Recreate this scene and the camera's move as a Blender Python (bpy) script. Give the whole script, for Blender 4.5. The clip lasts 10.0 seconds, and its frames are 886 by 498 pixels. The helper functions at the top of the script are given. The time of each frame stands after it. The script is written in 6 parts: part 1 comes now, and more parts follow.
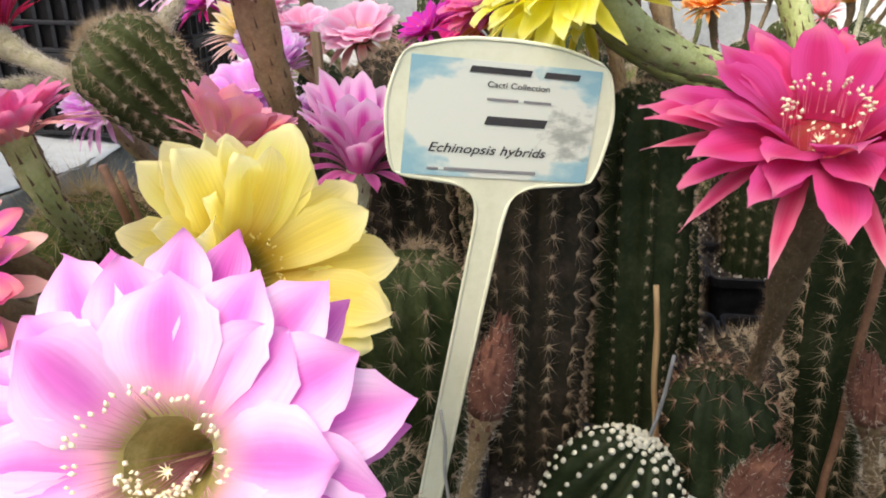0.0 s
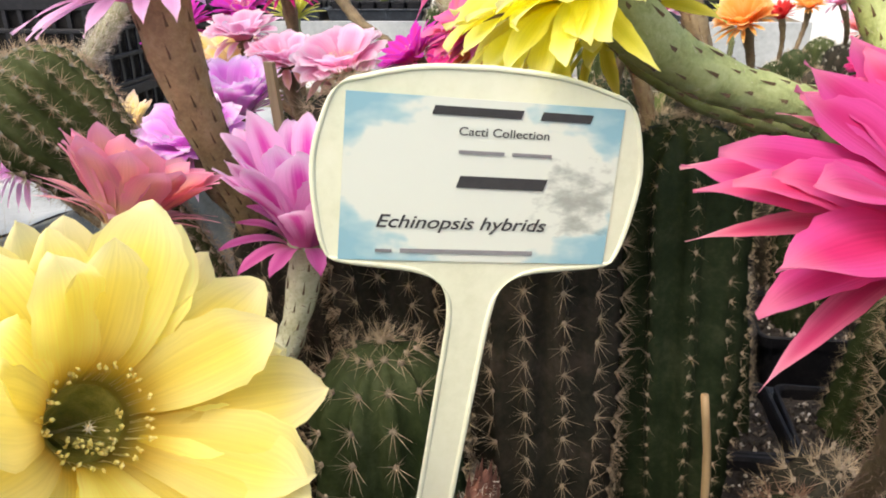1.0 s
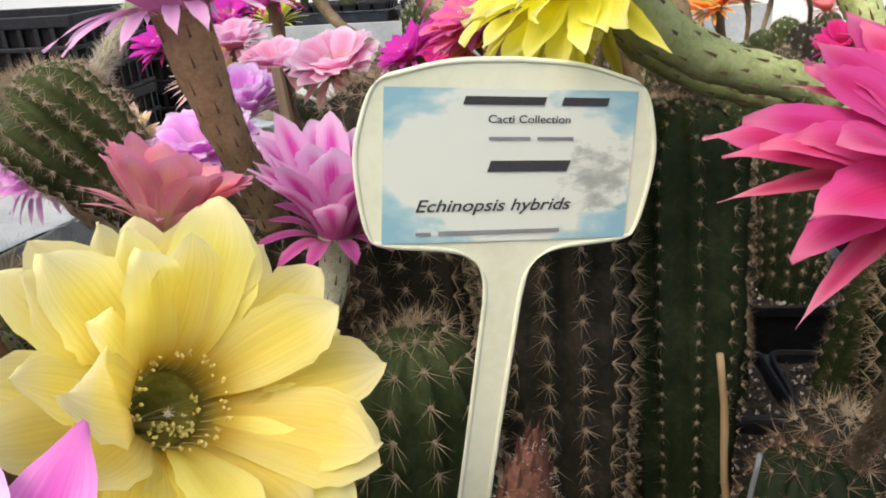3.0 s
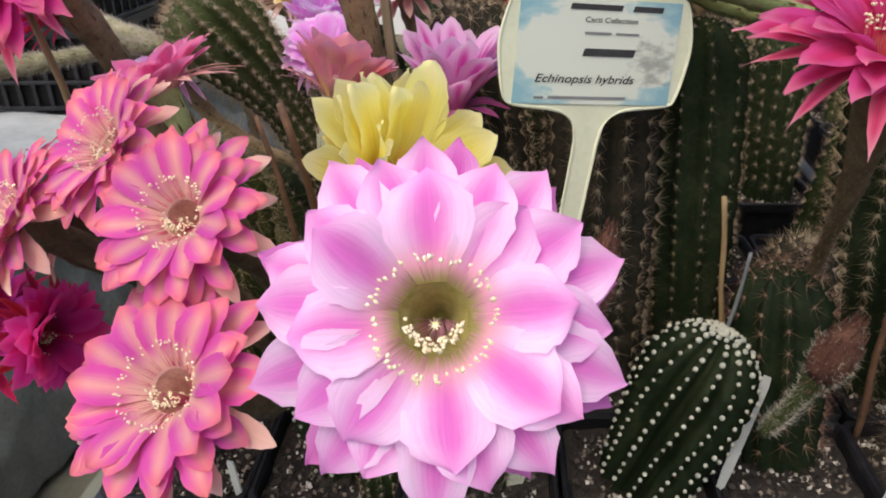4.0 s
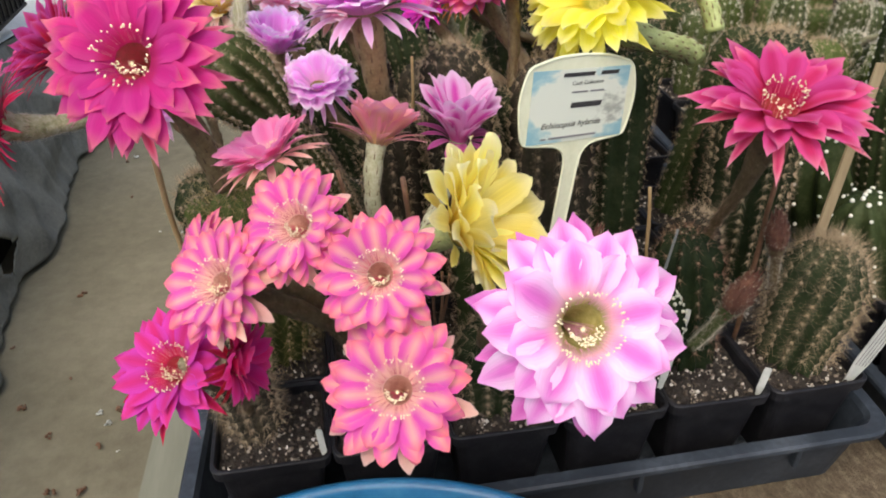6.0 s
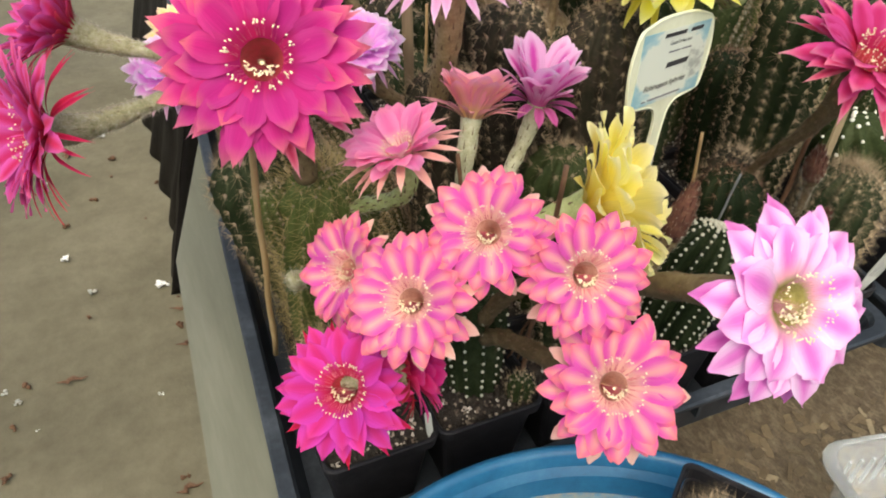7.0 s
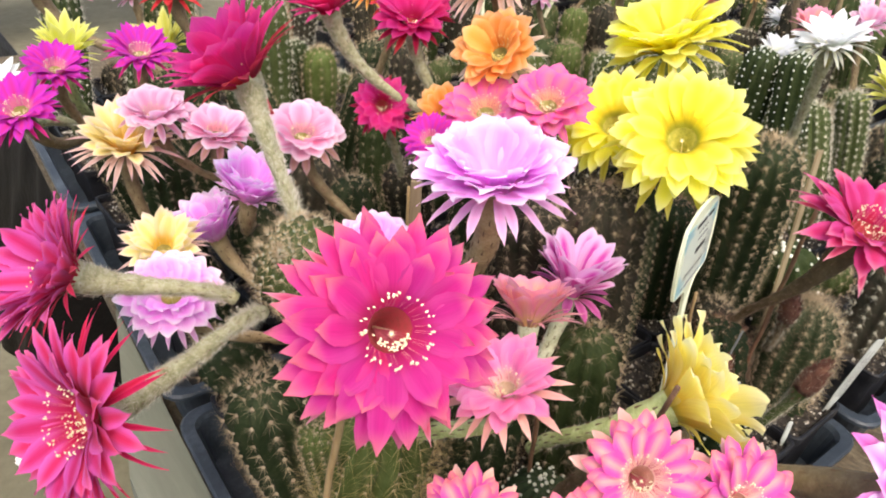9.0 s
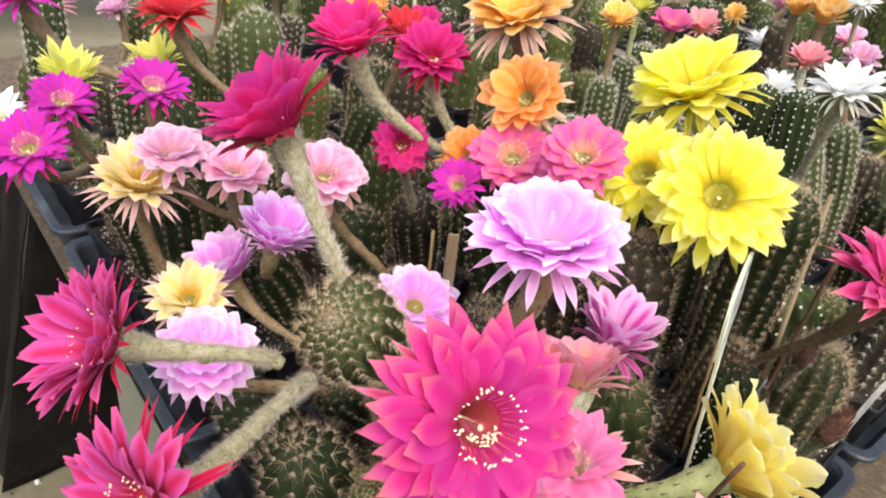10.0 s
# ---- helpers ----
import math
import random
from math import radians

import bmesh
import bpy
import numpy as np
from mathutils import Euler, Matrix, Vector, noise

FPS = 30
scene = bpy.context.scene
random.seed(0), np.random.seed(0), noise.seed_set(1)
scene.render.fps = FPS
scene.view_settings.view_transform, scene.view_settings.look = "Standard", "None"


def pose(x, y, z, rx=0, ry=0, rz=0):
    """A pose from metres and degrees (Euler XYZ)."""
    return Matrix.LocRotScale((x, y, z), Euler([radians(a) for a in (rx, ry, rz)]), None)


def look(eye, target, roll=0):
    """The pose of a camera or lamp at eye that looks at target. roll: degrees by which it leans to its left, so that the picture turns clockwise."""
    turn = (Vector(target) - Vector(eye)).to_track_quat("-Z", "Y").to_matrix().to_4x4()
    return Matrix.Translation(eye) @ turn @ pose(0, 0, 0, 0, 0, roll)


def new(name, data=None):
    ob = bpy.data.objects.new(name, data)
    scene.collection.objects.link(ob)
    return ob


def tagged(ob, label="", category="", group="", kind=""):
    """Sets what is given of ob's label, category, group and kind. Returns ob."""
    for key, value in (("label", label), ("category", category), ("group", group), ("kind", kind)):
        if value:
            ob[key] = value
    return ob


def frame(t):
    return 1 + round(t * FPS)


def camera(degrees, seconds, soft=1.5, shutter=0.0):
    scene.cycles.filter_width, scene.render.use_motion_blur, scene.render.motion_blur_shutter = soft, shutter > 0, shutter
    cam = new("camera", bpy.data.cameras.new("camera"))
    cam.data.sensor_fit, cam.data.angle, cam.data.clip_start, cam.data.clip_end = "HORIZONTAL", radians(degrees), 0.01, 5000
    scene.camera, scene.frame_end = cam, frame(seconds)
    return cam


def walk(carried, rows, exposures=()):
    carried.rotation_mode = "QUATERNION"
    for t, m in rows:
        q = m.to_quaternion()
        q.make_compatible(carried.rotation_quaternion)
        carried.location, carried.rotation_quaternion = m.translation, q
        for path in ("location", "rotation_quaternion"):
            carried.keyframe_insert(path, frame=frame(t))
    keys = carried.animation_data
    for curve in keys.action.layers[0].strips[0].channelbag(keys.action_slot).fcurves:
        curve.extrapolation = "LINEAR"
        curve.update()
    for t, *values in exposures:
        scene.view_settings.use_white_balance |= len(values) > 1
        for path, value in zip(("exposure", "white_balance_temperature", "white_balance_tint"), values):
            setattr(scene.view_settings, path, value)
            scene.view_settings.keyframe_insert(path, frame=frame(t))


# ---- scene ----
# ---------- camera and path ----------
cam = camera(60.9, 10.0, 1.9)
PATH = [
    (0, (0.2944, -0.2499, 0.4122), (0.1903, 0.6579, 0.0059), 0.93),
    (0.5, (0.3021, -0.1927, 0.4018), (0.2062, 0.7251, 0.0163), 0.07),
    (1, (0.3040, -0.1492, 0.3983), (0.1623, 0.7667, 0.0226), -0.72),
    (1.5, (0.2958, -0.1093, 0.3952), (0.1708, 0.8063, 0.0128), -1.82),
    (2, (0.2966, -0.0955, 0.3890), (0.1628, 0.8256, 0.0231), -2.88),
    (2.2, (0.2969, -0.0921, 0.3900), (0.1713, 0.8286, 0.0205), -2.56),
    (3.5, (0.2680, -0.2455, 0.4064), (0.1604, 0.6648, 0.0067), -3.91),
    (4, (0.2383, -0.3044, 0.4137), (0.1586, 0.5836, -0.0392), -1.65),
    (4.5, (0.2162, -0.3547, 0.4403), (0.1711, 0.5249, -0.0332), 1.08),
    (5, (0.2024, -0.3878, 0.4826), (0.1823, 0.4802, -0.0136), -2.92),
    (5.5, (0.1933, -0.4187, 0.5167), (0.2588, 0.4295, -0.0090), -3.14),
    (6, (0.0995, -0.3908, 0.5270), (0.2596, 0.4340, -0.0154), 0.19),
    (6.2, (0.0439, -0.3726, 0.5302), (0.2345, 0.4421, -0.0174), 1.63),
    (7.3, (-0.0819, -0.2871, 0.5675), (0.2895, 0.3575, -0.1008), 4.22),
    (7.5, (-0.1033, -0.2836, 0.5755), (0.2866, 0.3436, -0.0987), 5.60),
    (8, (-0.1443, -0.2532, 0.5874), (0.2690, 0.3793, -0.0676), 8.24),
    (8.5, (-0.1465, -0.2125, 0.5988), (0.3089, 0.4547, 0.0094), 6.31),
    (9, (-0.1582, -0.1677, 0.6029), (0.3936, 0.4751, 0.0715), 5.35),
    (9.5, (-0.1664, -0.1160, 0.6131), (0.4351, 0.4847, 0.0864), 6.36),
    (10, (-0.1898, -0.1042, 0.6298), (0.4065, 0.4986, 0.0996), 7.92),
]
EXPO = [(0.0, 1.09, 6800, 10), (1.0, 1.30, 6900, 10), (2.0, 1.18, 7000, 10), (3.5, 0.88, 6600, 10), (4.5, 0.60, 6600, 10), (5.5, 0.85, 6600, 10), (7.5, 1.10, 7150, 3), (8.5, 1.37, 7100, 4), (9.0, 1.34, 6800, 8), (10.0, 1.26, 6700, 10)]
walk(cam, [(t, look(e, g, r)) for t, e, g, r in PATH], EXPO)

# ---------- light: bright overcast daylight ----------
world = bpy.data.worlds.new("world")
scene.world = world
world.use_nodes = True
wn = world.node_tree
sky = wn.nodes.new("ShaderNodeTexSky")
sky.sky_type, sky.sun_disc = "NISHITA", False
sky.sun_elevation, sky.sun_rotation = radians(58), radians(-150)
sky.air_density, sky.dust_density, sky.ozone_density = 1.0, 4.0, 0.6
wn.nodes["Background"].inputs["Strength"].default_value = 0.15
wn.links.new(sky.outputs[0], wn.nodes["Background"].inputs["Color"])
sun = bpy.data.lights.new("sun", "SUN")
sun.energy, sun.angle, sun.color = 0.9, radians(60), (1.0, 0.95, 0.88)
new("sun", sun).matrix_world = look((-1.0, -1.8, 3.3), (0, 0, 0))


# ---------- materials ----------
def base_mat(name):
    m = bpy.data.materials.new(name)
    m.use_nodes = True
    return m, m.node_tree.nodes, m.node_tree.links, m.node_tree.nodes["Principled BSDF"]


def noise_node(nodes, links, scale, detail=4.0, coord="Object", rough=0.6, stretch=None):
    tc = nodes.new("ShaderNodeTexCoord")
    n = nodes.new("ShaderNodeTexNoise")
    n.inputs["Scale"].default_value, n.inputs["Detail"].default_value = scale, detail
    n.inputs["Roughness"].default_value = rough
    if stretch:
        mp = nodes.new("ShaderNodeMapping")
        mp.inputs["Scale"].default_value = stretch
        links.new(tc.outputs[coord], mp.inputs["Vector"])
        links.new(mp.outputs[0], n.inputs["Vector"])
    else:
        links.new(tc.outputs[coord], n.inputs["Vector"])
    return n


def ramp_node(nodes, links, src, stops):
    r = nodes.new("ShaderNodeValToRGB")
    while len(r.color_ramp.elements) < len(stops):
        r.color_ramp.elements.new(0.5)
    for el, (pos, col) in zip(r.color_ramp.elements, stops):
        el.position, el.color = pos, (*col, 1.0)
    links.new(src, r.inputs["Fac"])
    return r


def mix_node(nodes, links, fac, a, b, mode="MIX"):
    m = nodes.new("ShaderNodeMix")
    m.data_type, m.blend_type = "RGBA", mode
    for sock, val in ((m.inputs["Factor"], fac), (m.inputs[6], a), (m.inputs[7], b)):
        if isinstance(val, (int, float)):
            sock.default_value = val
        elif isinstance(val, tuple):
            sock.default_value = (*val, 1.0)
        else:
            links.new(val, sock)
    return m.outputs[2]


def math_node(nodes, links, op, a, b=0.0, clamp=False):
    m = nodes.new("ShaderNodeMath")
    m.operation, m.use_clamp = op, clamp
    for sock, val in ((m.inputs[0], a), (m.inputs[1], b)):
        if isinstance(val, (int, float)):
            sock.default_value = val
        else:
            links.new(val, sock)
    return m.outputs[0]


def bump(nodes, links, p, height, strength=0.3, distance=0.001):
    b = nodes.new("ShaderNodeBump")
    b.inputs["Strength"].default_value, b.inputs["Distance"].default_value = strength, distance
    links.new(height, b.inputs["Height"])
    links.new(b.outputs[0], p.inputs["Normal"])


def mottled(name, stops, scale, rough=0.7, fine=None, bump_d=0.001, bump_s=0.4, metal=0.0, stretch=None, coord="Object", spec=0.5):
    """Two scales of noise driving a colour ramp, with relief from the finer one."""
    m, n, l, p = base_mat(name)
    a = noise_node(n, l, scale, 5, coord, 0.65, stretch)
    b = noise_node(n, l, fine or scale * 7, 4, coord, 0.7, stretch)
    s = math_node(n, l, "ADD", math_node(n, l, "MULTIPLY", a.outputs["Fac"], 0.65), math_node(n, l, "MULTIPLY", b.outputs["Fac"], 0.35))
    r = ramp_node(n, l, s, stops)
    info = n.new("ShaderNodeObjectInfo")
    tone = math_node(n, l, "ADD", math_node(n, l, "MULTIPLY", info.outputs["Random"], 0.3), 0.85)
    hsv = n.new("ShaderNodeHueSaturation")
    l.new(tone, hsv.inputs["Value"])
    l.new(r.outputs[0], hsv.inputs["Color"])
    l.new(hsv.outputs[0], p.inputs["Base Color"])
    p.inputs["Roughness"].default_value, p.inputs["Metallic"].default_value = rough, metal
    p.inputs["Specular IOR Level"].default_value = spec
    bump(n, l, p, b.outputs["Fac"], bump_s, bump_d)
    return m


def petal_mat(name, base, mid, edge, tip, stripe=0.55, soft=0.5, vein=0.24, glow=0.48, foot=None):
    """Petal: a midstripe, a paler or darker margin, fine veins along the length, and light that passes through."""
    m, n, l, p = base_mat(name)
    uv = n.new("ShaderNodeUVMap")
    sep = n.new("ShaderNodeSeparateXYZ")
    l.new(uv.outputs[0], sep.inputs[0])
    across = math_node(n, l, "MULTIPLY", math_node(n, l, "ABSOLUTE", math_node(n, l, "SUBTRACT", sep.outputs[0], 0.5)), 2.0)
    mp = n.new("ShaderNodeMapping")
    mp.inputs["Scale"].default_value = (26.0, 1.6, 1.0)
    l.new(uv.outputs[0], mp.inputs["Vector"])
    info = n.new("ShaderNodeObjectInfo")
    off = n.new("ShaderNodeCombineXYZ")
    l.new(math_node(n, l, "MULTIPLY", info.outputs["Random"], 40.0), off.inputs[1])
    l.new(off.outputs[0], mp.inputs["Location"])
    nz = n.new("ShaderNodeTexNoise")
    nz.inputs["Scale"].default_value, nz.inputs["Detail"].default_value = 1.0, 3.0
    l.new(mp.outputs[0], nz.inputs["Vector"])
    blot = noise_node(n, l, 90, 3)
    wob = math_node(n, l, "ADD", across, math_node(n, l, "MULTIPLY", math_node(n, l, "SUBTRACT", nz.outputs["Fac"], 0.5), vein * 2))
    wob = math_node(n, l, "ADD", wob, math_node(n, l, "MULTIPLY", math_node(n, l, "SUBTRACT", blot.outputs["Fac"], 0.5), 0.3))
    mr = n.new("ShaderNodeMapRange")
    mr.interpolation_type = "SMOOTHSTEP"
    mr.inputs["From Min"].default_value, mr.inputs["From Max"].default_value = stripe - soft, stripe + soft
    l.new(wob, mr.inputs["Value"])
    c = mix_node(n, l, mr.outputs[0], mid, edge)
    low = n.new("ShaderNodeMapRange")
    low.interpolation_type = "SMOOTHSTEP"
    low.inputs["From Min"].default_value, low.inputs["From Max"].default_value = 0.1, 0.44
    l.new(sep.outputs[1], low.inputs["Value"])
    c = mix_node(n, l, low.outputs[0], base, c)
    if foot:
        root = n.new("ShaderNodeMapRange")
        root.interpolation_type = "SMOOTHSTEP"
        root.inputs["From Min"].default_value, root.inputs["From Max"].default_value = 0.0, 0.20
        l.new(sep.outputs[1], root.inputs["Value"])
        c = mix_node(n, l, root.outputs[0], foot, c)
    high = n.new("ShaderNodeMapRange")
    high.interpolation_type = "SMOOTHSTEP"
    high.inputs["From Min"].default_value, high.inputs["From Max"].default_value = 0.72, 1.0
    l.new(sep.outputs[1], high.inputs["Value"])
    c = mix_node(n, l, high.outputs[0], c, tip)
    tone = math_node(n, l, "ADD", math_node(n, l, "MULTIPLY", info.outputs["Random"], 0.26), 0.85)
    tone = math_node(n, l, "MULTIPLY", tone, math_node(n, l, "ADD", math_node(n, l, "MULTIPLY", nz.outputs["Fac"], 0.3), 0.85))
    hsv = n.new("ShaderNodeHueSaturation")
    l.new(tone, hsv.inputs["Value"])
    l.new(math_node(n, l, "ADD", math_node(n, l, "MULTIPLY", info.outputs["Random"], 0.018), 0.491), hsv.inputs["Hue"])
    l.new(c, hsv.inputs["Color"])
    l.new(hsv.outputs[0], p.inputs["Base Color"])
    p.inputs["Roughness"].default_value = 0.62
    p.inputs["Specular IOR Level"].default_value = 0.14
    p.inputs["Sheen Weight"].default_value = 0.08
    bump(n, l, p, nz.outputs["Fac"], 0.2, 0.0006)
    tr = n.new("ShaderNodeBsdfTranslucent")
    l.new(hsv.outputs[0], tr.inputs["Color"])
    mx = n.new("ShaderNodeMixShader")
    mx.inputs[0].default_value = glow
    l.new(p.outputs[0], mx.inputs[1])
    l.new(tr.outputs[0], mx.inputs[2])
    l.new(mx.outputs[0], n["Material Output"].inputs["Surface"])
    return m


def tones(*cols):
    k = len(cols)
    return [(0.3 + 0.4 * i / max(1, k - 1), c) for i, c in enumerate(cols)]


M_POT = mottled("black_pot_plastic", tones((0.004, 0.004, 0.005), (0.010, 0.010, 0.012), (0.024, 0.024, 0.026)), 60, 0.5, 300, 0.0004, 0.3, spec=0.3)
M_TRAY = mottled("dark_tray_plastic", tones((0.014, 0.019, 0.026), (0.030, 0.038, 0.048), (0.075, 0.090, 0.108)), 18, 0.45, 160, 0.0004, 0.3, spec=0.35)


def grit_mat():
    """Gravel: each stone takes its own tone, from dark earth to cream."""
    m, n, l, p = base_mat("grit")
    geo = n.new("ShaderNodeNewGeometry")
    r = ramp_node(n, l, geo.outputs["Random Per Island"], [(0.0, (0.022, 0.017, 0.012)), (0.46, (0.050, 0.040, 0.030)), (0.62, (0.13, 0.10, 0.075)), (0.80, (0.32, 0.27, 0.21)), (0.93, (0.62, 0.58, 0.50)), (1.0, (0.74, 0.72, 0.66))])
    nz = noise_node(n, l, 700, 4)
    l.new(mix_node(n, l, 0.35, r.outputs[0], ramp_node(n, l, nz.outputs["Fac"], [(0.3, (0.25, 0.22, 0.2)), (0.7, (1, 1, 1))]).outputs[0], "MULTIPLY"), p.inputs["Base Color"])
    p.inputs["Roughness"].default_value = 0.9
    bump(n, l, p, nz.outputs["Fac"], 0.6, 0.0012)
    return m


M_GRIT = grit_mat()
M_GRAVEL = mottled("far_grit", tones((0.05, 0.040, 0.030), (0.145, 0.12, 0.095), (0.46, 0.42, 0.36)), 160, 0.9, 700, 0.002, 0.8)
M_SOIL = mottled("soil", tones((0.012, 0.009, 0.007), (0.032, 0.025, 0.019), (0.07, 0.055, 0.042)), 120, 0.95, 600, 0.003, 0.9)
M_FLOOR = mottled("trodden_earth", tones((0.078, 0.071, 0.045), (0.125, 0.114, 0.074), (0.175, 0.162, 0.112)), 2.4, 0.85, 22, 0.01, 0.5)
M_PLANK = mottled("weathered_board", tones((0.085, 0.088, 0.060), (0.128, 0.132, 0.096), (0.18, 0.185, 0.14)), 9, 0.75, 60, 0.001, 0.4, stretch=(1, 0.12, 1))
M_TUB = mottled("blue_plastic", tones((0.010, 0.085, 0.19), (0.016, 0.135, 0.28), (0.05, 0.21, 0.37)), 14, 0.38, 90, 0.0005, 0.25)
M_TARP = mottled("dark_ground_cloth", tones((0.065, 0.070, 0.060), (0.125, 0.130, 0.112), (0.19, 0.195, 0.17)), 5, 0.7, 80, 0.002, 0.4)
M_FILM = mottled("pale_film", tones((0.28, 0.31, 0.31), (0.42, 0.45, 0.45), (0.55, 0.58, 0.58)), 4, 0.3, 30, 0.004, 0.5)
M_WALL = mottled("bright_plain_white", tones((0.70, 0.72, 0.72), (0.78, 0.80, 0.80), (0.82, 0.83, 0.83)), 2, 0.4, 20, 0.004, 0.4)
M_BLACKFILM = mottled("black_film", tones((0.003, 0.0025, 0.0022), (0.007, 0.006, 0.0055), (0.016, 0.014, 0.012)), 9, 0.55, 60, 0.004, 0.6, spec=0.15)
M_BAMBOO = mottled("bamboo", tones((0.16, 0.095, 0.04), (0.30, 0.20, 0.09), (0.42, 0.31, 0.17)), 40, 0.6, 220, 0.0006, 0.5, stretch=(1, 1, 0.15))
M_LATH = mottled("pale_wood_lath", tones((0.20, 0.15, 0.08), (0.30, 0.23, 0.13), (0.38, 0.31, 0.19)), 50, 0.65, 260, 0.0005, 0.4, stretch=(1, 1, 0.1))
M_TWIG = mottled("brown_twig", tones((0.05, 0.025, 0.012), (0.12, 0.06, 0.03), (0.2, 0.11, 0.06)), 60, 0.7)
M_LABEL = mottled("cream_plastic", tones((0.46, 0.48, 0.33), (0.54, 0.56, 0.41), (0.58, 0.60, 0.46)), 30, 0.35, 200, 0.0002, 0.15)
M_TAG = mottled("white_tag_plastic", tones((0.36, 0.38, 0.35), (0.46, 0.48, 0.44), (0.55, 0.56, 0.53)), 60, 0.4, 300, 0.0002, 0.2)
M_GREY = mottled("grey_coated_wire", tones((0.10, 0.11, 0.11), (0.17, 0.18, 0.18)), 90, 0.5)
M_INK = mottled("ink", tones((0.02, 0.02, 0.02), (0.035, 0.035, 0.035)), 300, 0.7)
M_PALEINK = mottled("pale_ink", tones((0.16, 0.16, 0.16), (0.22, 0.22, 0.22)), 300, 0.7)
M_OLIVE = mottled("throat_green", tones((0.20, 0.18, 0.04), (0.34, 0.30, 0.09), (0.46, 0.40, 0.18)), 200, 0.6)
M_REDTHROAT = mottled("throat_red", tones((0.30, 0.015, 0.03), (0.45, 0.03, 0.05), (0.35, 0.12, 0.05)), 200, 0.6)
M_BROWNTHROAT = mottled("throat_brown", tones((0.18, 0.05, 0.03), (0.36, 0.05, 0.055), (0.48, 0.035, 0.08)), 200, 0.6)
M_ROSETHROAT = mottled("rose_throat", tones((0.30, 0.12, 0.09), (0.52, 0.26, 0.19), (0.68, 0.44, 0.34)), 160, 0.7)
M_GOLDTHROAT = mottled("throat_gold", tones((0.24, 0.26, 0.03), (0.46, 0.42, 0.07), (0.72, 0.60, 0.16)), 200, 0.6)
M_PALETHROAT = mottled("throat_pale", tones((0.35, 0.22, 0.08), (0.68, 0.52, 0.38), (0.8, 0.68, 0.56)), 200, 0.6)
M_ANTHER = mottled("cream_anther", tones((0.70, 0.58, 0.30), (0.85, 0.76, 0.50), (0.9, 0.85, 0.68)), 300, 0.7)
M_ANTHER_Y = mottled("yellow_anther", tones((0.72, 0.55, 0.08), (0.86, 0.74, 0.22), (0.92, 0.84, 0.42)), 300, 0.7)
M_FIL_P = mottled("pink_filament", tones((0.70, 0.25, 0.35), (0.8, 0.45, 0.5)), 300, 0.6)
M_FIL_R = mottled("red_filament", tones((0.55, 0.05, 0.15), (0.75, 0.25, 0.3)), 300, 0.6)
M_FIL_Y = mottled("yellow_filament", tones((0.70, 0.6, 0.15), (0.8, 0.7, 0.3)), 300, 0.6)
M_TUBE_B = mottled("brown_green_tube", tones((0.09, 0.062, 0.03), (0.18, 0.13, 0.062), (0.28, 0.22, 0.12)), 90, 0.65, 500, 0.001, 0.5)
M_TUBE_D = mottled("dark_brown_tube", tones((0.055, 0.038, 0.020), (0.115, 0.082, 0.042), (0.19, 0.145, 0.08)), 90, 0.75, 500, 0.001, 0.5, spec=0.2)
M_TUBE_T = mottled("tan_tube", tones((0.15, 0.10, 0.05), (0.29, 0.21, 0.105), (0.42, 0.33, 0.19)), 90, 0.65, 500, 0.001, 0.5)
M_TUBE_P = mottled("pale_green_tube", tones((0.26, 0.27, 0.14), (0.48, 0.49, 0.33), (0.64, 0.64, 0.50)), 120, 0.7, 600, 0.001, 0.6, spec=0.2)
M_TUBE_G = mottled("green_tube", tones((0.16, 0.19, 0.06), (0.33, 0.38, 0.15), (0.47, 0.51, 0.27)), 90, 0.6, 500, 0.001, 0.5)
M_TUBE_H = mottled("pale_hairy_tube", tones((0.12, 0.12, 0.05), (0.32, 0.31, 0.18), (0.52, 0.50, 0.38)), 170, 0.85, 700, 0.002, 0.9, spec=0.2)
M_HAIR = mottled("pale_hair", tones((0.42, 0.38, 0.30), (0.6, 0.56, 0.46)), 300, 0.8)
M_HAIR_D = mottled("dark_hair", tones((0.10, 0.06, 0.04), (0.28, 0.2, 0.14)), 300, 0.8)
M_SCALE = mottled("dark_scale", tones((0.08, 0.045, 0.022), (0.16, 0.10, 0.05)), 300, 0.7)
M_BUD = mottled("brown_bud", tones((0.045, 0.020, 0.014), (0.10, 0.044, 0.030), (0.18, 0.09, 0.058)), 130, 0.8, 600, 0.001, 0.6, spec=0.2)
M_GREEN = mottled("cactus_green", tones((0.014, 0.022, 0.007), (0.032, 0.045, 0.016), (0.066, 0.080, 0.036)), 45, 0.6, 320, 0.0008, 0.4, spec=0.08)
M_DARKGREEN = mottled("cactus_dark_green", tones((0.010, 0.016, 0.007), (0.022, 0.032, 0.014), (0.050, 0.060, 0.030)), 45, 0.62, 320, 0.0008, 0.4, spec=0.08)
M_BRIGHT = mottled("cactus_bright_green", tones((0.038, 0.052, 0.012), (0.072, 0.095, 0.026), (0.12, 0.145, 0.055)), 45, 0.55, 320, 0.0008, 0.4, spec=0.08)
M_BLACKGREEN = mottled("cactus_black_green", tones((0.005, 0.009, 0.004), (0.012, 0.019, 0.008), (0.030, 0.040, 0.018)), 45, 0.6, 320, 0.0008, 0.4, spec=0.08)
M_MID = mottled("cactus_olive_green", tones((0.028, 0.040, 0.012), (0.056, 0.072, 0.025), (0.098, 0.115, 0.052)), 45, 0.6, 320, 0.0008, 0.4, spec=0.08)
